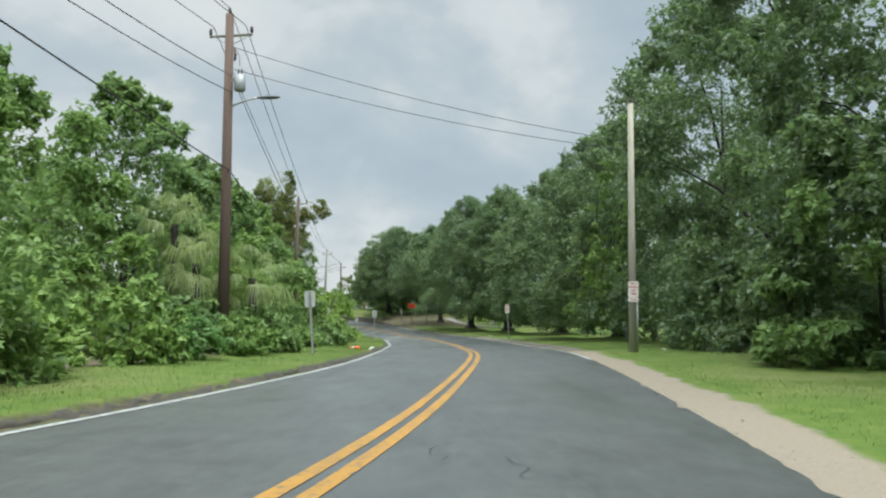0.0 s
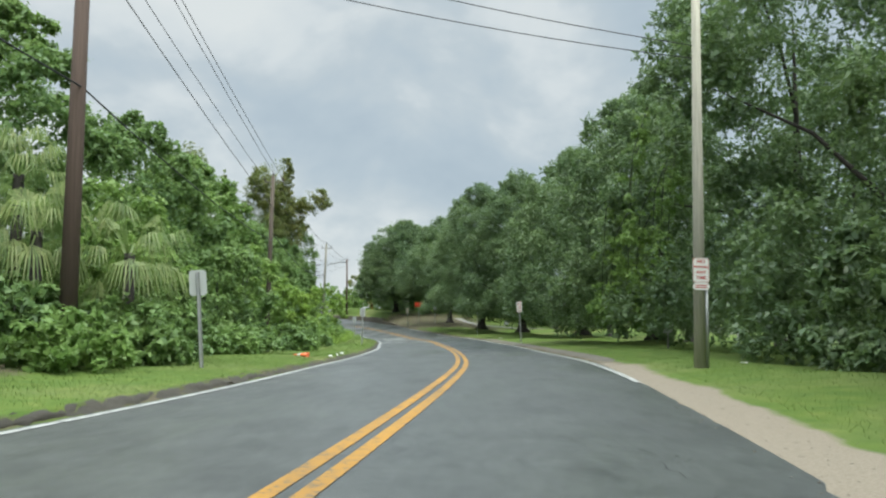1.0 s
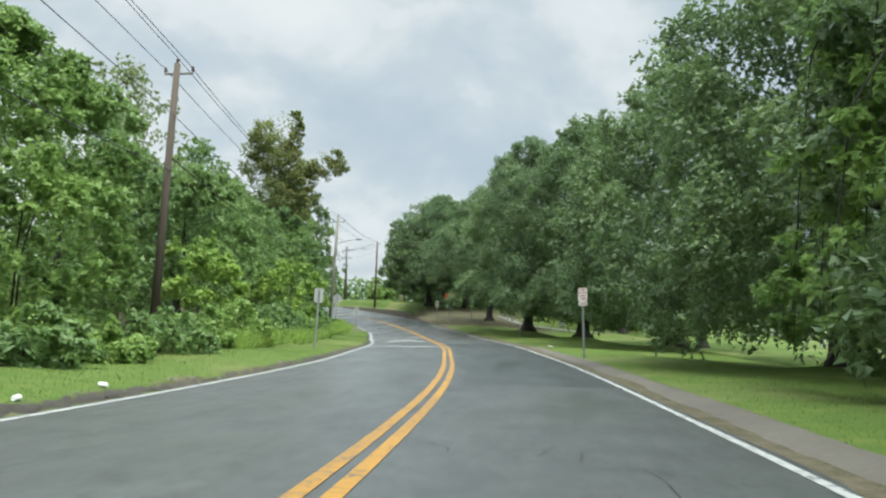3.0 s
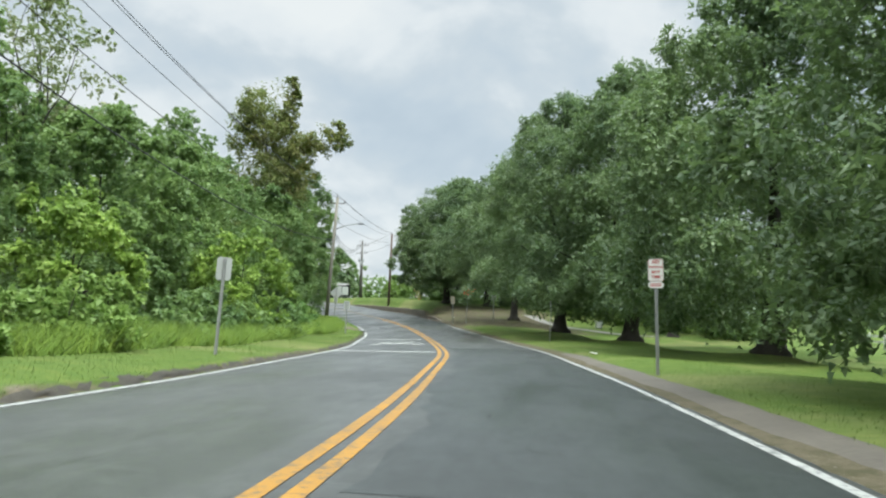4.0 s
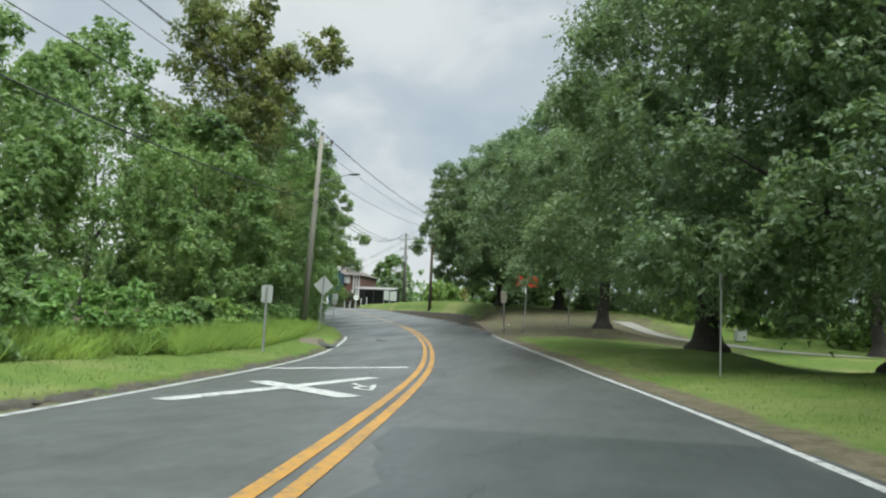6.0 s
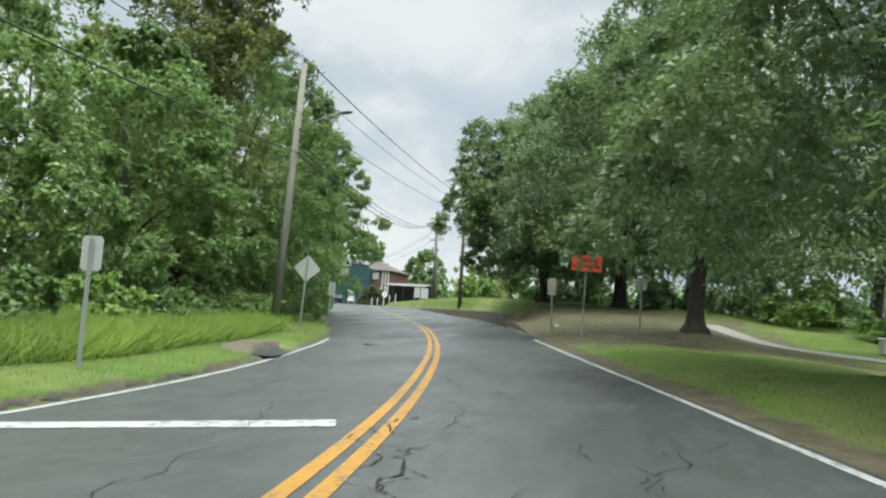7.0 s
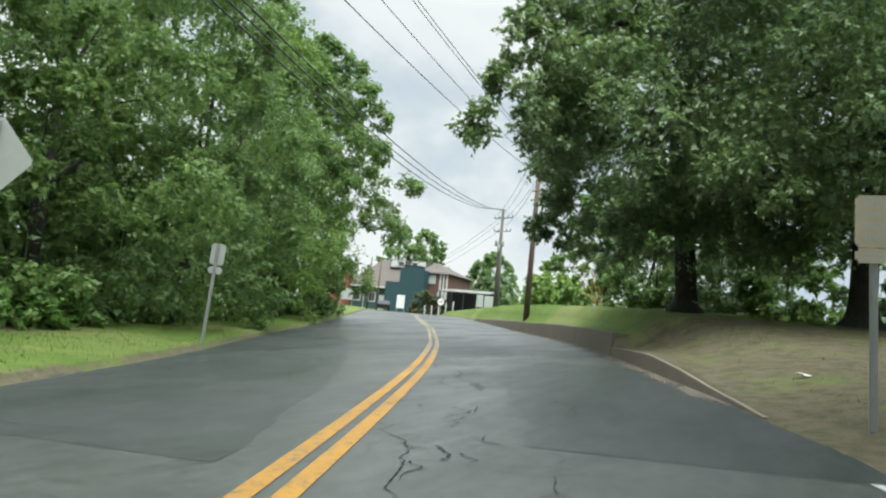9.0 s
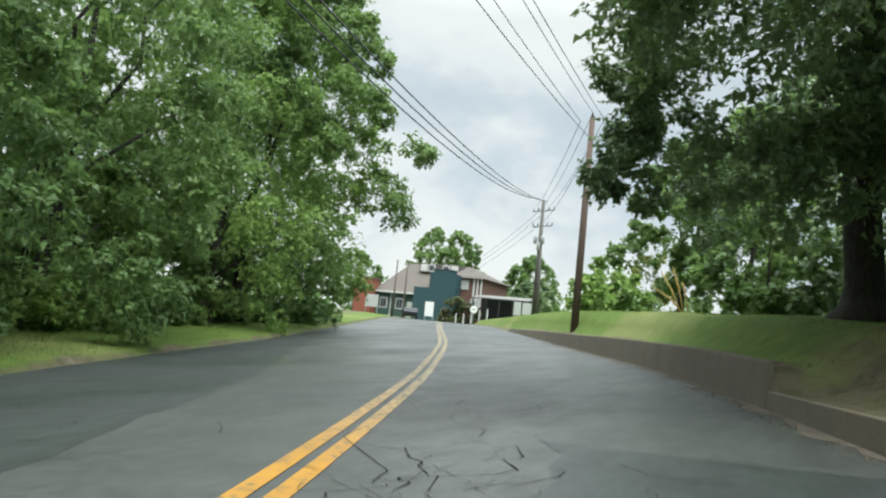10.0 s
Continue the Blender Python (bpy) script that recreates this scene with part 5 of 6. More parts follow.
def berm(y0, y1):
    """A low rolled asphalt berm between the sandy gutter and the grass."""
    ys = np.arange(y0, y1, .4)
    rng = np.random.default_rng(83)
    V, F = [], []
    for y in ys:
        e, k = float(edge_r(y)), float(np.interp(y, [y0, y0 + 14, y1 - 8, y1], [-.3, 1, 1, -.3]))
        j = .03 * math.sin(1.1 * y) + rng.uniform(-.02, .02)
        for dx, dz in ((.12 + j, -.03), (.26 + j, .022), (.42, .062), (.58, .078), (.72 + j, .078), (.86 + j * 2, .0)):
            V.append((e + dx, y, float(road_z(e, y)) + (dz * k if dz > 0 else dz) + rng.uniform(-.004, .004)))
    for i in range(len(ys) - 1):
        for q in range(5):
            F.append((6 * i + q, 6 * i + q + 1, 6 * i + q + 7, 6 * i + q + 6))
    return tagged(link_mesh("berm", V, F, BERM, True), "low worn grey asphalt berm along the grass edge", "kerb", kind="structure")


BERM = plain("worn_berm_asphalt", (.118, .105, .084), .9, 0, 14.0, .5, .6)
berm(19, 68)


def quad_mark(name, pts, lift, material, label, nx=10):
    """A painted quad on the road, cut up so that it follows the surface. pts: four corners in order."""
    a, b, c, d = (np.array(p, float) for p in pts)
    u = np.linspace(0, 1, nx)[:, None]
    X0, X1 = a + (b - a) * u, d + (c - d) * u
    V = [(float(p[0]), float(p[1]), float(road_z(p[0], p[1])) + lift) for row in (X0, X1) for p in row]
    F = [(i, i + 1, nx + i + 1, nx + i) for i in range(nx - 1)]
    return tagged(link_mesh(name, V, F, material), label, "road marking", kind="structure")


quad_mark("stop_bar", [(-1.1, 60.15), (-4.15, 58.85), (-4.2, 59.3), (-1.2, 60.65)], .006, WHITE_LINE, "broad worn white bar across the lane")
quad_mark("stop_bar", [(-3.80, 74.05), (-6.95, 72.15), (-7.0, 72.5), (-3.97, 74.45)], .006, WHITE_LINE, "broad worn white bar across the lane")
quad_mark("crossing_mark", [(-4.62, 65.7), (-3.76, 71.0), (-3.44, 70.95), (-4.30, 65.65)], .006, WHITE_LINE, "worn white arm of a painted crossing mark")
quad_mark("crossing_mark", [(-2.72, 66.85), (-5.02, 68.9), (-4.82, 69.25), (-2.52, 67.2)], .010, WHITE_LINE, "worn white arm of a painted crossing mark")


def letter_on_road(x, y, turn):
    ob = words("painted_letter", "R", .8, (0, 0, 0), WHITE_LINE, None, Matrix())
    ob.matrix_world = pose(x, y, float(road_z(x, y)) + .012, 0, float(-TILT_L(y)), turn) @ Matrix.Diagonal((1, 1.9, 1, 1))
    return tagged(ob, "worn white letter painted on the asphalt", "road marking", kind="structure")


letter_on_road(-3.05, 68.8, 195)


def patch(y0, y1, f0, f1, label, seed, f2=None):
    ys = list(np.arange(y0, y1 + .01, .5))
    f2 = f1 if f2 is None else f2
    def cols(y):
        w = edge_r(y) - XY(y)
        j = .06 * math.sin(2.3 * y + seed) + .05 * math.sin(5.9 * y) + .12 * math.sin(.7 * y + seed)
        return np.linspace(XY(y) + w * f0 + j, XY(y) + w * (f1 + (f2 - f1) * (y - y0) / (y1 - y0)) + j * .5, 5)
    return tagged(sheet("asphalt_patch", ys, cols, lambda x, y: road_z(x, y) + .003, PATCH), label, "road patch", kind="structure")


patch(40, 64.6, .10, .95, "darker newer asphalt in the near lane", 3)
patch(93.0, 103.0, .35, 1.0, "dark asphalt patch across the lane", 5)
patch(91.4, 122, -1.4, -.12, "dark damp asphalt along the far lane", 9, -.95)


def crack_line(rng, pt, a, length, width, V, F):
    """One jagged hairline crack laid on the road: short straight runs with sharp kinks."""
    k, b, bend = max(4, int(length / .06)), len(V), 0.0
    for j in range(k):
        if rng.random() < .4:
            bend = rng.normal() * .65
        a2 = a + bend
        pt = pt + .06 * np.array([math.sin(a2), math.cos(a2)])
        w = width * (.3 + .6 * rng.random() ** 2) * (1 - abs(2 * j / k - 1) ** 4 * .85)
        o = np.array([math.cos(a), -math.sin(a)]) * w
        for e in (pt - o, pt + o):
            V.append((e[0], e[1], float(road_z(e[0], e[1])) + .0075))
    F += [(b + 2 * j, b + 2 * j + 1, b + 2 * j + 3, b + 2 * j + 2) for j in range(k - 1)]
    return pt


def crack(x, y, length, turn, seed, width=.009):
    rng = np.random.default_rng(seed)
    V, F = [], []
    crack_line(rng, np.array([x, y], float), radians(turn), length, width, V, F)
    for i in range(int(length * .9)):
        s = V[2 * int(rng.uniform(.1, .9) * len(V) / 2)]
        crack_line(rng, np.array([s[0], s[1]]), radians(turn) + rng.choice([-1, 1]) * rng.uniform(.5, 1.3), rng.uniform(.15, .45), width * .6, V, F)
    return tagged(link_mesh("road_crack", V, F, CRACK), "jagged dark crack in the asphalt", "road crack", kind="structure")


for i, (x, y, ln, tn, wd) in enumerate([(2.6, 12.6, 2.5, 5, .008), (3.6, 29, 3.0, 2, .007), (1.6, 49.0, 1.4, 70, .008), (0.2, 47.2, 1.0, 20, .008),
                                        (-2.4, 71.2, 4.6, -14, .014), (-2.9, 74.2, 2.2, -2, .012), (-1.0, 72.0, 2.8, -16, .009), (-.5, 73.6, 2.2, -30, .008), (-4.0, 70.6, 2.4, -16, .010), (-4.4, 72.6, 5.0, -20, .008), (-5.6, 75.0, 5.0, -18, .009),
                                        (-3.4, 77.5, 3.0, -12, .012), (-4.7, 81.0, 2.4, -4, .015), (-4.3, 81.8, 1.8, -20, .010), (-4.9, 82.6, 1.6, -60, .010), (-3.4, 80.0, 2.4, 10, .008), (-6.2, 85.4, 3.0, -75, .012),
                                        (-7.4, 91.0, 2.8, -16, .014), (-6.7, 90.6, 2.6, -12, .009), (-8.0, 93.4, 2.4, -14, .014), (-7.2, 94.5, 2.4, -20, .010), (-9.6, 91.6, 3.4, -82, .012), (-12.8, 96.6, 3.6, -62, .012),
                                        (-9.3, 98.0, 2.6, -20, .011), (-10.35, 100.2, 3.4, -22, .012), (-9.8, 99.6, 3.0, -24, .008), (-10.5, 101.8, 3.2, -20, .009), (-11.1, 103.2, 3.6, -23, .010), (-12.2, 105.4, 4.0, -23, .009),
                                        (-11.2, 105.0, 1.4, -10, .013), (-9.2, 101.0, 1.0, -40, .010), (-13.4, 108.0, 4.0, -24, .010), (-14.4, 101.5, 3.0, -72, .010),
                                                                                        (-9.06, 96.37, 1.8, -22, .017), (-9.55, 97.67, 2.0, -21, .018), (-8.82, 96.63, 1.4, -27, .021), (-9.35, 97.83, 1.6, -24, .018), (-9.9, 99.12, 2.4, -20, .017),
                                                                                        (-9.25, 96.08, 2.3, -21, .017), (-10.59, 100.62, 2.4, -22, .021), (-10.42, 100.78, 1.6, -22, .016), (-7.55, 91.49, 1.8, -20, .019), (-7.3, 92.03, 1.9, -23, .019), (-8.05, 93.75, 3.0, -21, .017),
                                                                                        (-2.49, 71.7, 2.2, -11, .021), (-2.9, 73.7, 2.0, -13, .019), (-1.04, 72.4, 1.9, -11, .014)]):
    crack(x, y, ln, tn, 40 + i, wd * (.95 if y < 90 else .72))

# storm drain at the left edge
dz = float(road_z(edge_l(84.0), 84.0))
drain = thing("storm_drain", float(edge_l(84.2)) - .42, 84.2, dz, 18, "concrete storm drain inlet sunk in the verge", "drain")
def strip(name, rows, material, label):
    bm = bmesh.new()
    grid = [[bm.verts.new(c) for c in r] for r in rows]
    for a, b in zip(grid, grid[1:]):
        for k in range(len(a) - 1):
            bm.faces.new((a[k], a[k + 1], b[k + 1], b[k]))
    for f in bm.faces:
        f.smooth = True
    return part(name, bm, material, drain, label)


rows_a, rows_b = [], []
for k in range(29):
    s = k / 28
    y = -2.9 + 5.4 * s
    g0 = math.sin(math.pi * s) ** .4
    wob = .04 * math.sin(9 * s + 1) + .03 * math.sin(23 * s)
    rows_a.append([(.50 + .04 * g0 + wob * .4, y, .01), (.44, y, .008 - .03 * g0), (.25, y, .01 - .045 * g0), (.08, y, .02 - .03 * g0), (-.08 * g0 + wob, y, .03 + .02 * g0)])
    rows_b.append([(-.05 * g0 + wob, y, .02), (-.10 + wob, y, .17 * g0), (-.2, y, .215 * g0), (-.4 + wob, y, .22 * g0), (-.62 + wob, y, .20 * g0), (-.85, y, .14 * g0)])
# no opening is cut here: the black colour gives the mouth its shadow
strip("gutter_mouth", rows_a, DARK_HOLE, "wet gutter mouth, blackened for the shadow under the brow")
strip("soil_brow", rows_b, BROW, "bare brown soil brow")

# manhole-like dark cover in the far lane
cov = thing("road_cover", -8.7, 87.9, float(road_z(-8.7, 87.9)), 0, "dark iron cover set in the asphalt", "cover")
bm = bmesh.new()
sweep(bm, [(0, 0, -.03), (0, 0, .006), (0, 0, .009)], [.36, .36, .33], 20)
part("lid", bm, DARK_METAL, cov)


def can(x, y, turn, material, label):
    root = thing("litter_cup", x, y, gz(x, y) + .036, turn, label, "litter", "litter on the verge")
    bm = bmesh.new()
    sweep(bm, [(0, -.06, 0), (0, -.055, 0), (0, .055, .0), (0, .065, 0)], [.026, .03, .036, .038], 10)
    part("cup", bm, material, root)


can(-2.72, 31.4, 40, LITTER, "crushed white paper cup at the road edge")
can(-2.85, 33.4, 10, LITTER, "small white paper cup at the road edge")
can(-3.0, 35.4, 75, LITTER, "white paper cup on the grass edge")

# knocked-over traffic cone
cone = thing("traffic_cone", -3.25, 28.6, gz(-3.25, 28.6) + .07, 172, "orange traffic cone with white band lying on its side", "traffic cone")
for nm, a0, a1, r0, r1, m in (("tip", .0, .16, .025, .055, LITTER_ORANGE), ("white_band", .16, .28, .056, .085, LITTER), ("lower_body", .28, .52, .084, .14, LITTER_ORANGE)):
    bm = bmesh.new()
    sweep(bm, [(-a0, 0, 0), (-a1, 0, 0)], [r0, r1], 14)
    part(nm, bm, m, cone)
bm = bmesh.new()
b_box(bm, .035, .3, .26, (-.54, 0, 0), .015)
part("base", bm, LITTER_ORANGE, cone)
cone.scale = (.74, .70, .46)


def scrap(x, y, w, d, turn, material, label):
    root = thing("litter_sheet", x, y, gz(x, y) + .05, turn, label, "litter", "litter on the verge", (4, 6))
    bm = bmesh.new()
    r = bmesh.ops.create_grid(bm, x_segments=5, y_segments=4, size=.5)
    for v in bm.verts:
        v.co = Vector((v.co.x * w, v.co.y * d, .008 * math.sin(7 * v.co.x + 5 * v.co.y)))
    ex = bmesh.ops.solidify(bm, geom=list(bm.faces), thickness=.006)
    part("sheet", bm, material, root)


scrap(3.85, 60.6, .22, .15, 20, LITTER, "flat white sheet of litter on the grass")
scrap(-5.2, 98.8, .16, .1, 10, LITTER, "scrap of white litter on bare soil")
scrap(6.9, 23.6, .12, .09, 30, LITTER, "scrap of white litter on the grass")

# bare sticks on the bank
for i, (dx, dy, dz) in enumerate(((-.9, .1, 1.5), (-.55, .2, 1.65), (-1.2, -.1, .8), (-.3, 0, 1.1))):
    root = thing("bare_stick", -11.75 + .06 * i, 120.2, gz(-11.75, 120.2), 0, "bare yellow stick leaning on the grassy bank", "stick", "bare sticks on the bank")
    swept("stick", [(0, 0, -.15), (dx * .4, dy * .4, dz * .4 + .04), (dx * .8, dy * .8, dz * .8)], [.028, .022, .012], STICK, root, 6)

# pale path curving past the oaks, with a small white box beside it
PATH_X = track((80, 19.5), (86, 15.0), (91, 10.2), (95, 6.2), (98, 3.2), (101, 1.4), (106, .2))
ribbon_y = list(np.arange(91, 104.1, .5))
garden_path = sheet("garden_path", ribbon_y, lambda y: PATH_X(y) + np.linspace(-.55, .55, 5), lambda x, y: ground_z(x, y) + .03, plain("pale_worn_concrete", (.22, .215, .19), .9, 0, 10.0, .35, .3))
tagged(garden_path, "pale worn concrete path curving past the oaks", "path", kind="structure")
root = thing("utility_box", 6.4, 97.6, gz(6.4, 97.6), 20, "small white utility box beside the path", "utility box")
box("cabinet", (.5, .35, .5), (0, 0, .24), TRIM, root, bevel=.03)
box("lid", (.54, .39, .06), (0, 0, .52), TRIM, root, bevel=.02)

# low pale fence and sheds past the lawn under the oaks
for i in range(9):
    x, y = 24 + .2 * i, 58 + 6.1 * i
    root = thing("fence_panel", x, y, gz(x, y), 92, "low pale fence panel beyond the lawn", "fence", "pale fence beyond the lawn")
    for k in (.35, .75):
        box("rail", (5.9, .04, .14), (0, 0, k), TRIM, root)
    for k in (-2.9, 0, 2.9):
        box("post", (.1, .1, 1.3), (k, 0, .35), TRIM, root, bevel=.01)


# ---- the houses at the far end ----
def window(parent, x, z, w, h, y, glass=None):
    fr = box("window", (w + .24, .10, h + .24), (x, y, z), TRIM, parent, "white framed window", .01)
    for s in (-1, 1):
        box("pane", (w * .46, .03, h * .95), (x + s * w * .25, y - .05, z), glass or GLASS, fr)
    return fr


G = 2.8
house = thing("house", -54.0, 187.0, G, 0, "house with a long grey-brown shingle roof and green siding", "house")
box("wall", (7.9, 9.0, 4.1), (-1.8, 4.5, 1.4), GREEN_SIDING, house, "green siding wall")
bm = bmesh.new()
v = [bm.verts.new(q) for q in ((-6.2, -.5, 3.15), (2.1, -.5, 3.15), (2.1, 10, 3.15), (-6.2, 10, 3.15), (-3.7, 5, 7.6), (2.1, 5, 7.6))]
for f in ((0, 1, 5, 4), (1, 2, 5), (2, 3, 4, 5), (3, 0, 4), (3, 2, 1, 0)):
    bm.faces.new([v[k] for k in f])
roof = part("roof", bm, SHINGLE, house, "grey-brown shingle roof")
box("eave", (8.3, .12, .22), (-2.05, -.55, 3.15), TRIM, house, "white eave board")
dm = box("dormer", (2.5, 2.4, 1.25), (-.05, 4.2, 6.95), SHINGLE, roof)
for x in (-.62, .55):
    window(dm, x, 6.98, .78, .72, 2.98, TRIM if x < 0 else GLASS)
box("downpipe", (.1, .1, 3.2), (-3.5, -.12, 1.6), TRIM, house)
box("door", (.95, .08, 2.05), (-.6, -.03, 1.0), TRIM, house, "white door")
for x in (-4.6, -2.2):
    window(house, x, 1.7, .9, 1.2, -.03)
brick = thing("brick_end_wall", -61.0, 186.4, G, 0, "orange-red brick end wall beside the woods", "wall")
box("brickwork", (2.5, 2.2, 5.2), (0, 0, 2.1), BRICK_RED, brick, bevel=.03)
box("cap", (2.7, 2.4, .15), (0, 0, 4.75), CONCRETE, brick)
mural = thing("teal_building", -50.4, 185.0, G, 0, "dark teal painted building front with stepped top", "building")
bm = bmesh.new()
prof = [(-2.9, -.5), (-2.9, 4.0), (-.8, 4.0), (-.8, 5.9), (-.3, 5.9), (-.3, 6.35), (2.2, 6.35), (2.2, 5.9), (2.9, 5.9), (2.9, -.5)]
lo = [bm.verts.new((x, 0, z)) for x, z in prof]
hi = [bm.verts.new((x, 1.6, z)) for x, z in prof]
bm.faces.new(lo)
bm.faces.new(hi[::-1])
for k in range(len(prof)):
    j = (k + 1) % len(prof)
    bm.faces.new((lo[j], lo[k], hi[k], hi[j]))
bmesh.ops.recalc_face_normals(bm, faces=bm.faces)
part("wall", bm, TEAL, mural)
box("coping", (2.6, 1.7, .1), (.95, .8, 6.4), DARK_METAL, mural)
shop = thing("brick_shop", -54.0, 187.0, G, 0, "brown brick shop with upper windows and a hipped roof", "building")
box("wall", (7.3, 9.0, 6.6), (5.75, 4.55, 2.6), BRICK_BROWN, shop)
bm = bmesh.new()
v = [bm.verts.new(q) for q in ((2.13, -.4, 5.7), (9.8, -.4, 5.7), (9.8, 10, 5.7), (2.13, 10, 5.7), (2.13, 5, 7.6), (5.6, 5, 7.6))]
for f in ((0, 1, 5, 4), (1, 2, 5), (2, 3, 4, 5), (3, 0, 4), (3, 2, 1, 0)):
    bm.faces.new([v[k] for k in f])
shop_roof = part("roof", bm, SHINGLE, shop, "grey-brown shingle roof")
dm = box("dormer", (2.7, 2.6, 1.2), (3.55, 3.7, 6.9), SHINGLE, shop_roof)
for x in (2.95, 4.15):
    window(dm, x, 6.92, .8, .7, 2.38, TRIM if x > 4 else GLASS)
window(shop, 6.85, 4.85, .85, 1.0, -.02, TRIM)
for x in (8.15, 8.65, 9.15):
    box("pilaster", (.2, .16, 3.6), (x, -.06, 3.9), TRIM, shop, "pale pilaster")
window(shop, 8.4, 2.2, .9, 1.5, -.02)
porch = thing("porch", -40.6, 184.0, G, 0, "open timber porch with a tin roof and posts", "porch")
bm = bmesh.new()
b_box(bm, 7.2, 3.2, .1, (0, 0, 3.35), .01, Matrix.Rotation(radians(9), 4, "X"))
part("roof", bm, TIN, porch, "pale tin roof")
for x in (-3.4, -1.7, 0, 1.7, 3.4):
    box("post", (.14, .14, 3.3), (x, -1.4, 1.5), DARK_METAL, porch, bevel=.01)
box("back_wall", (7.2, .2, 3.6), (0, 1.9, 1.5), DARK_METAL, porch, "dark wall under the porch")


def board(x, y, w, h, z, material, label, legs=.5):
    root = thing("notice_board", x, y, gz(x, y), 0, label, "sign", "boards by the houses")
    box("panel", (w, .05, h), (0, 0, z + h / 2), material, root, bevel=.01)
    for s in (-1, 1):
        box("leg", (.07, .07, z + h * .6 + .3), (s * w * .46, .06, (z + h * .6) / 2 - .15), STEEL, root)
    return root


board(-47.3, 177.6, 1.1, 1.7, .55, SIGN_WHITE, "tall blank white board near the teal building")
board(-58.7, 184.0, 1.9, 1.6, .9, SIGN_BACK, "pale grey sign board near the green house")
board(-38.1, 182.0, .9, 1.6, 1.0, SIGN_BACK, "grey board on posts beside the porch")
board(-36.9, 182.0, 1.2, 1.6, .9, SIGN_BACK, "grey board on posts beside the porch")
root = thing("round_sign", -42.9, 180.5, gz(-42.9, 180.5), 0, "round white sign on a post by the porch", "road sign")
sign_post(root, 2.0, .02)
bm = bmesh.new()
sweep(bm, [(0, 0, 1.9), (0, -.02, 1.9)], .45, 20)
part("disc", bm, SIGN_WHITE, root, "white disc")
bm = bmesh.new()
b_box(bm, .3, .01, .12, (0, -.03, 1.9))
part("mark", bm, SIGN_BLACK, root)
for i in range(5):
    x, y = -44.0 + .95 * i, 178.0
    root = thing("white_post", x, y, gz(x, y), 0, "short white post in a row by the street", "post", "white posts by the street")
    box("post", (.12, .12, 1.4), (0, 0, .55), TRIM, root, bevel=.02)
shrub("dark_bush", -45.4, 182.0, 3.9, 2.3, leafy("plum_leaf", (.035, .03, .028), (.07, .06, .05), (.11, .10, .07)), 1200, "dark purple-brown bush before the brick shop", 10, 9, 45, .16)
for x, y in ((-50.7, 175.0), (-49.5, 175.3)):
    root = thing("street_pole", x, y, gz(x, y), 0, "slim dark street pole before the green house", "pole", "slim poles by the street")
    swept("shaft", [(0, 0, -.3), (0, 0, 6.6)], [.11, .08], POLE_DARK, root, 10)


def car(x, y, turn, material, label):
    root = thing("parked_car", x, y, gz(x, y), turn, label, "car")
    bm = bmesh.new()
    prof = [(-2.1, .35), (-2.1, .85), (-1.3, .95), (-.8, 1.4), (.8, 1.42), (1.5, .95), (2.1, .85), (2.1, .35)]
    lo = [bm.verts.new((px, -.85, pz)) for px, pz in prof]
    hi = [bm.verts.new((px, .85, pz)) for px, pz in prof]
    bm.faces.new(lo)
    bm.faces.new(hi[::-1])
    for k in range(len(prof)):
        j = (k + 1) % len(prof)
        bm.faces.new((lo[j], lo[k], hi[k], hi[j]))
    bmesh.ops.recalc_face_normals(bm, faces=bm.faces)
    bmesh.ops.bevel(bm, geom=list(bm.edges), offset=.08, segments=2, affect="EDGES")
    part("body", bm, material, root)
    for sx in (-1.3, 1.3):
        for sy in (-.8, .8):
            b2 = bmesh.new()
            sweep(b2, [(sx, sy - .1, .33), (sx, sy + .1, .33)], .33, 14)
            part("wheel", b2, RUBBER, root)
    for sy in (-.86, .86):
        box("side_window", (1.5, .02, .35), (0, sy, 1.18), GLASS, root)


car(-50.2, 178.5, 118, CAR_DARK, "small dark parked car by the green house")
tree("house_tree", -61.0, 206.0, 15.2, 5.0, 2.5, .3, WOODS, 1300, "large green tree behind the houses", 28, 9, 60, .24, "trees behind the houses", z=2.6)
tree("house_tree", -55.4, 203.0, 14.6, 4.2, 2.5, .3, WOODS, 1307, "large green tree behind the houses", 24, 9, 60, .24, "trees behind the houses", z=2.6)
tree("house_tree", -44.5, 206.0, 11.6, 4.8, 1.5, .3, WOODS, 1314, "large green tree behind the houses", 28, 9, 60, .24, "trees behind the houses", z=2.6)
tree("house_tree", -39.6, 192.5, 7.2, 3.6, 1.0, .2, OAK, 1321, "round dark tree behind the pole", 20, 9, 40, .25, "trees behind the houses", z=2.6)
tree("house_tree", -74.0, 205.0, 11, 4.0, .5, .3, WOODS, 1328, "large green tree behind the houses", 24, 9, 60, .24, "trees behind the houses", z=2.6)


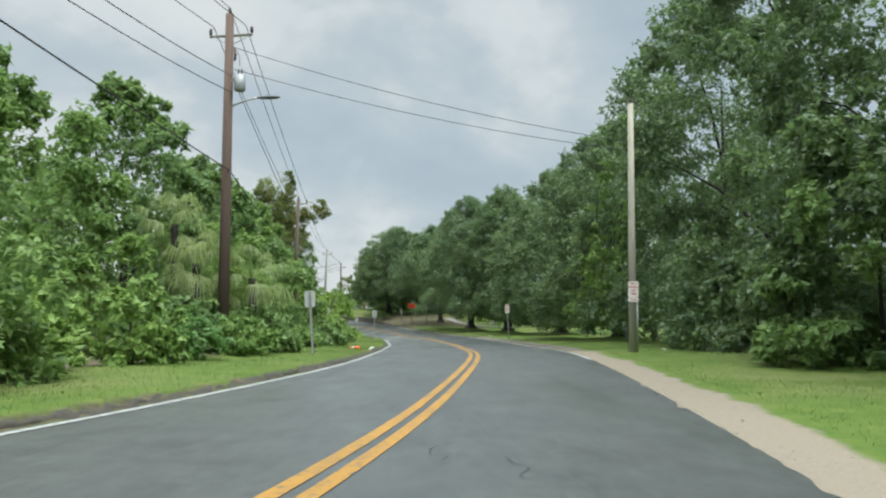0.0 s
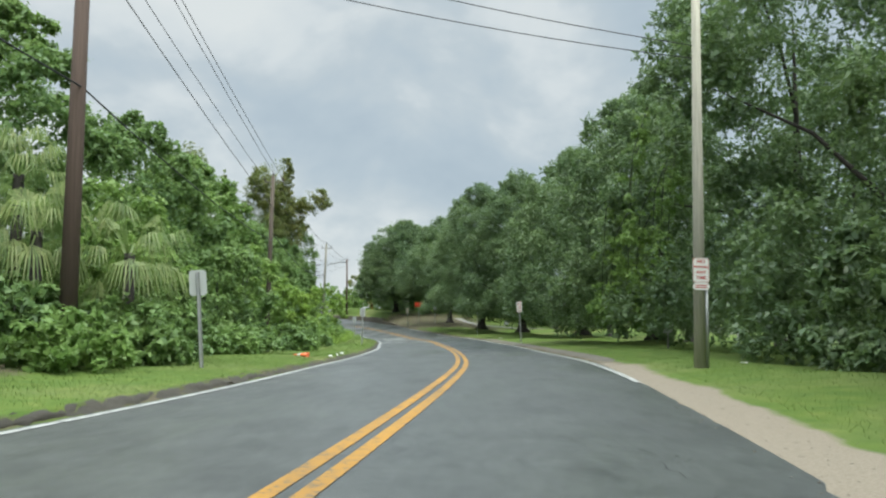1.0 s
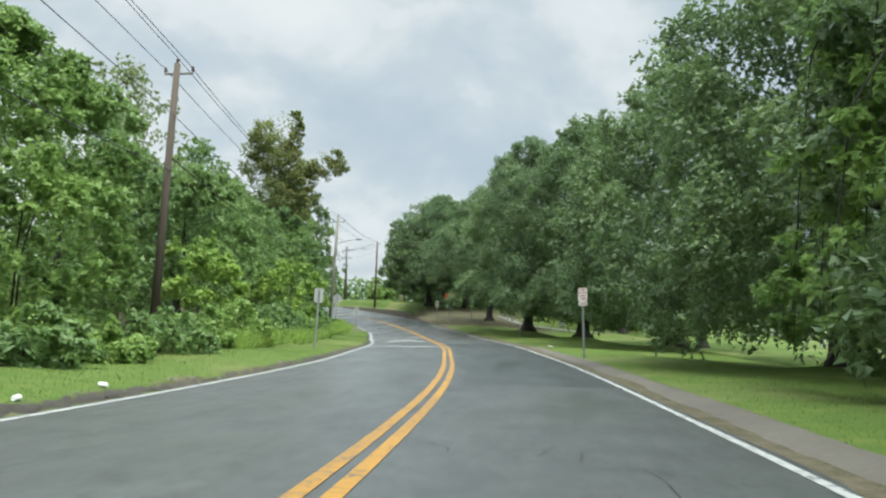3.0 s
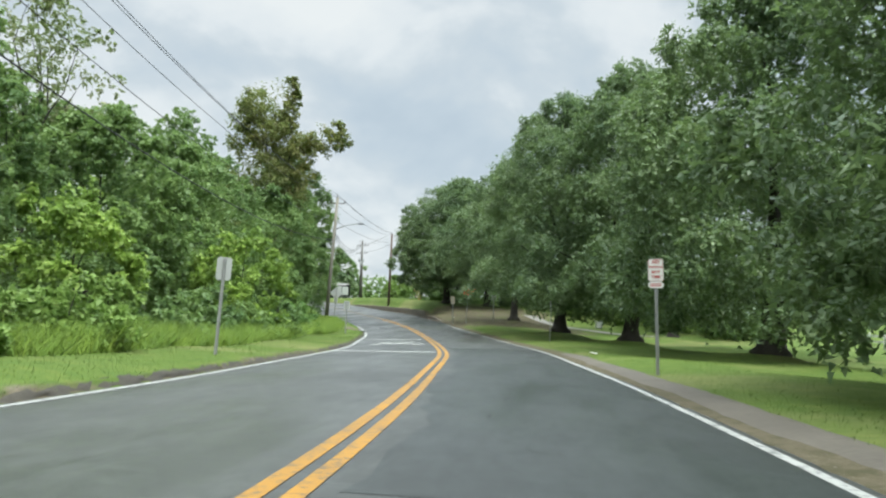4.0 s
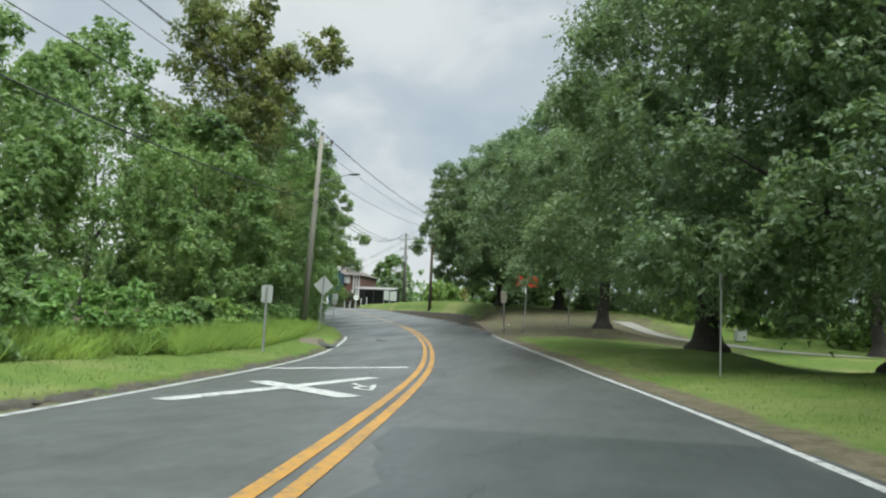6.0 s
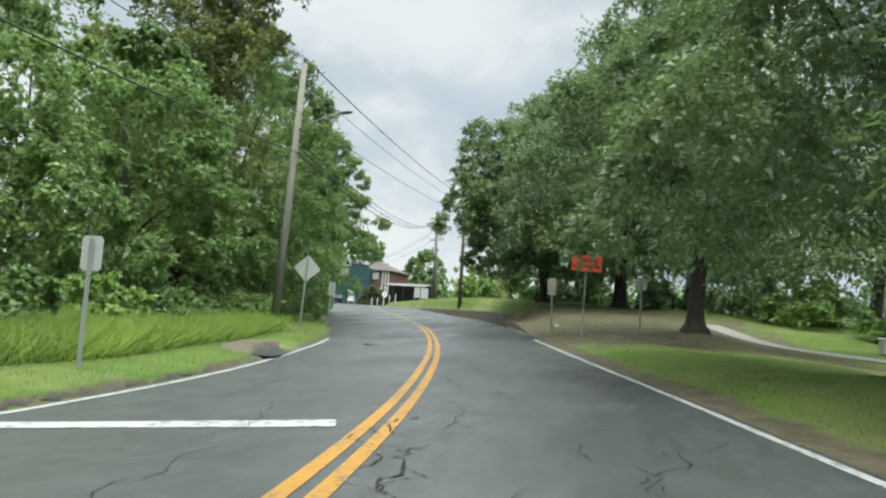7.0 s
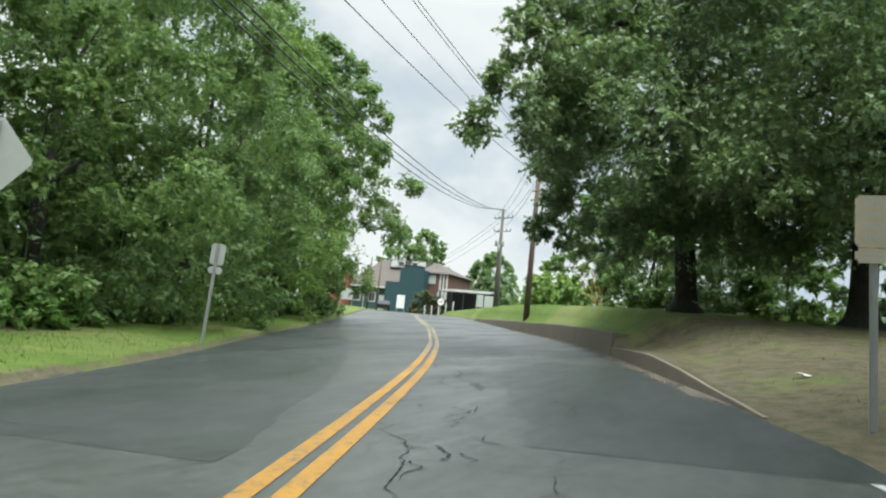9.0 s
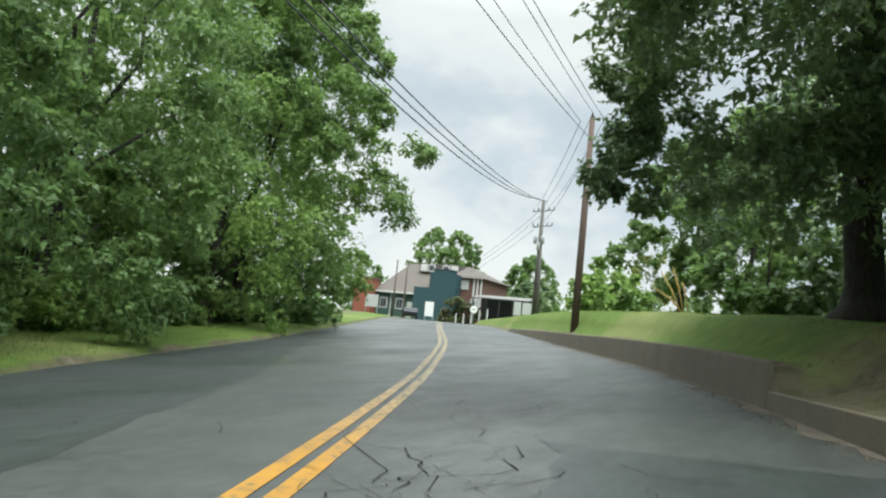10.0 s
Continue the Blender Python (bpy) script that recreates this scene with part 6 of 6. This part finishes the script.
# dark eroded lip between the far lane and the grass
def lip(y0, y1):
    ys = np.arange(y0, y1, .14)
    rng = np.random.default_rng(81)
    V, F = [], []
    for y in ys:
        e = float(edge_l(y))
        z = float(road_z(e, y))
        w = .05 + .06 * max(0, math.sin(.9 * y) * math.sin(.31 * y + 1)) + rng.uniform(-.01, .02)
        h = (float(np.interp(y, [0, 70, 80, 94], [.085, .075, .05, .02])) + rng.uniform(-.012, .012)) * (.85 + .15 * math.sin(.43 * y + .6 * math.sin(.17 * y)))
        for dx, dz in ((.03 + rng.uniform(-.05, .04), .004), (-.01 + rng.uniform(-.03, .03), h * .55 + rng.uniform(-.02, .02)), (-.05 - rng.uniform(0, .05), h + rng.uniform(-.02, .025)), (-.08 - w * .5, h + .02 + rng.uniform(-.025, .02)), (-.10 - w, h + .0)):
            V.append((e + dx, y, z + dz))
    for i in range(len(ys) - 1):
        for k in range(4):
            F.append((5 * i + k, 5 * i + k + 1, 5 * i + k + 6, 5 * i + k + 5))
    return tagged(link_mesh("eroded_edge", V, F, LIP, True), "dark crumbling soil edge between asphalt and grass", "verge edge", kind="structure")


LIP = plain("damp_crumbled_soil", (.060, .053, .038), .9, 0, 16.0, .75, .9)
lip(-3, 81.2)
lip(86.4, 95)


def debris(name, n, pick, smin, smax, material, label, seed):
    """Loose small stones, twigs and leaf scraps, each a squashed octahedron."""
    rng = np.random.default_rng(seed)
    V, F = [], []
    for i in range(n):
        x, y, z = pick(rng)
        s, a = rng.uniform(smin, smax), rng.uniform(0, math.pi)
        l, w, h = s * rng.uniform(1, 2.2), s * rng.uniform(.5, 1), s * rng.uniform(.25, .6)
        b = len(V)
        c, d = math.cos(a), math.sin(a)
        V += [(x + l * c, y + l * d, z + h * .3), (x - w * d, y + w * c, z + h * .3), (x - l * c, y - l * d, z + h * .3), (x + w * d, y - w * c, z + h * .3), (x, y, z + h), (x, y, z - h)]
        F += [(b, b + 1, b + 4), (b + 1, b + 2, b + 4), (b + 2, b + 3, b + 4), (b + 3, b, b + 4), (b + 1, b, b + 5), (b + 2, b + 1, b + 5), (b + 3, b + 2, b + 5), (b, b + 3, b + 5)]
    return tagged(link_mesh(name, V, F, material), label, "debris", kind="stuff")


def by_wall(rng):
    y = rng.uniform(97, 127)
    x = float(edge_r(y)) - abs(rng.normal()) * .2 - .02
    return x, y, float(road_z(x, y)) + .006


def under_oaks(rng):
    y = rng.uniform(88, 106)
    x = float(edge_r(y)) + rng.uniform(.3, 6.5)
    return x, y, gz(x, y)


def by_shoulder(rng):
    y = rng.uniform(5, 92)
    x = float(edge_r(y)) + rng.uniform(-.15, .8)
    return x, y, max(gz(x, y), float(road_z(x, y)) + .004 if x < float(edge_r(y)) + .06 else -9)


debris("wall_debris", 1600, by_wall, .005, .017, plain("pale_grit", (.20, .17, .13), .95, 0, 9.0, .5), "pale grit and leaf scraps along the wall foot", 91)
debris("leaf_litter", 2200, under_oaks, .006, .016, plain("dead_leaf", (.15, .115, .065), .9, 0, 7.0, .6), "brown fallen leaves on bare soil under the oaks", 92)
debris("shoulder_grit", 1800, by_shoulder, .004, .012, plain("grey_grit", (.17, .15, .12), .95, 0, 9.0, .5), "loose grit on the sandy shoulder", 93)

ys = list(np.arange(97, 127.6, .3))
gr = sheet("wall_foot_dirt", ys, lambda y: np.array([edge_r(y) - .16 - .09 * math.sin(2.7 * y) - .07 * math.sin(6.1 * y + 1), edge_r(y) - .05, edge_r(y) + .05]), lambda x, y: road_z(x, y) + .005,
           plain("washed_dirt", (.12, .10, .078), .95, 0, 20.0, .5, .5))
tagged(gr, "washed sandy dirt along the wall foot", "dirt", kind="structure")


def fine_cracks(name, n, y0, y1, off, spread, seed, width=.005):
    """A net of hairline cracks following one wheel track."""
    rng = np.random.default_rng(seed)
    V, F = [], []
    for i in range(n):
        y = rng.uniform(y0, y1)
        pt = np.array([float(XY(y)) + off + rng.normal() * spread, y])
        a = math.atan(float(XY(y + .5) - XY(y - .5))) + rng.choice([0, 0, .4, -.5, 1.2, -1.3]) + rng.normal() * .2
        crack_line(rng, pt, a, rng.uniform(.3, 1.3), width * rng.uniform(.6, 1.6), V, F)
    return tagged(link_mesh(name, V, F, CRACK), "net of fine dark cracks in the asphalt", "road crack", kind="structure")


fine_cracks("fine_cracks", 60, 74, 86, 1.0, .35, 31)
fine_cracks("fine_cracks", 40, 75, 88, 2.3, .25, 32)
fine_cracks("fine_cracks", 60, 97, 114, .95, .24, 33, .005)
fine_cracks("fine_cracks", 36, 97, 112, 2.2, .3, 34)
fine_cracks("fine_cracks", 40, 95, 112, -1.6, .6, 35)
fine_cracks("fine_cracks", 40, 40, 72, 1.1, .4, 36)
fine_cracks("fine_cracks", 30, 4, 36, 1.2, .5, 37)
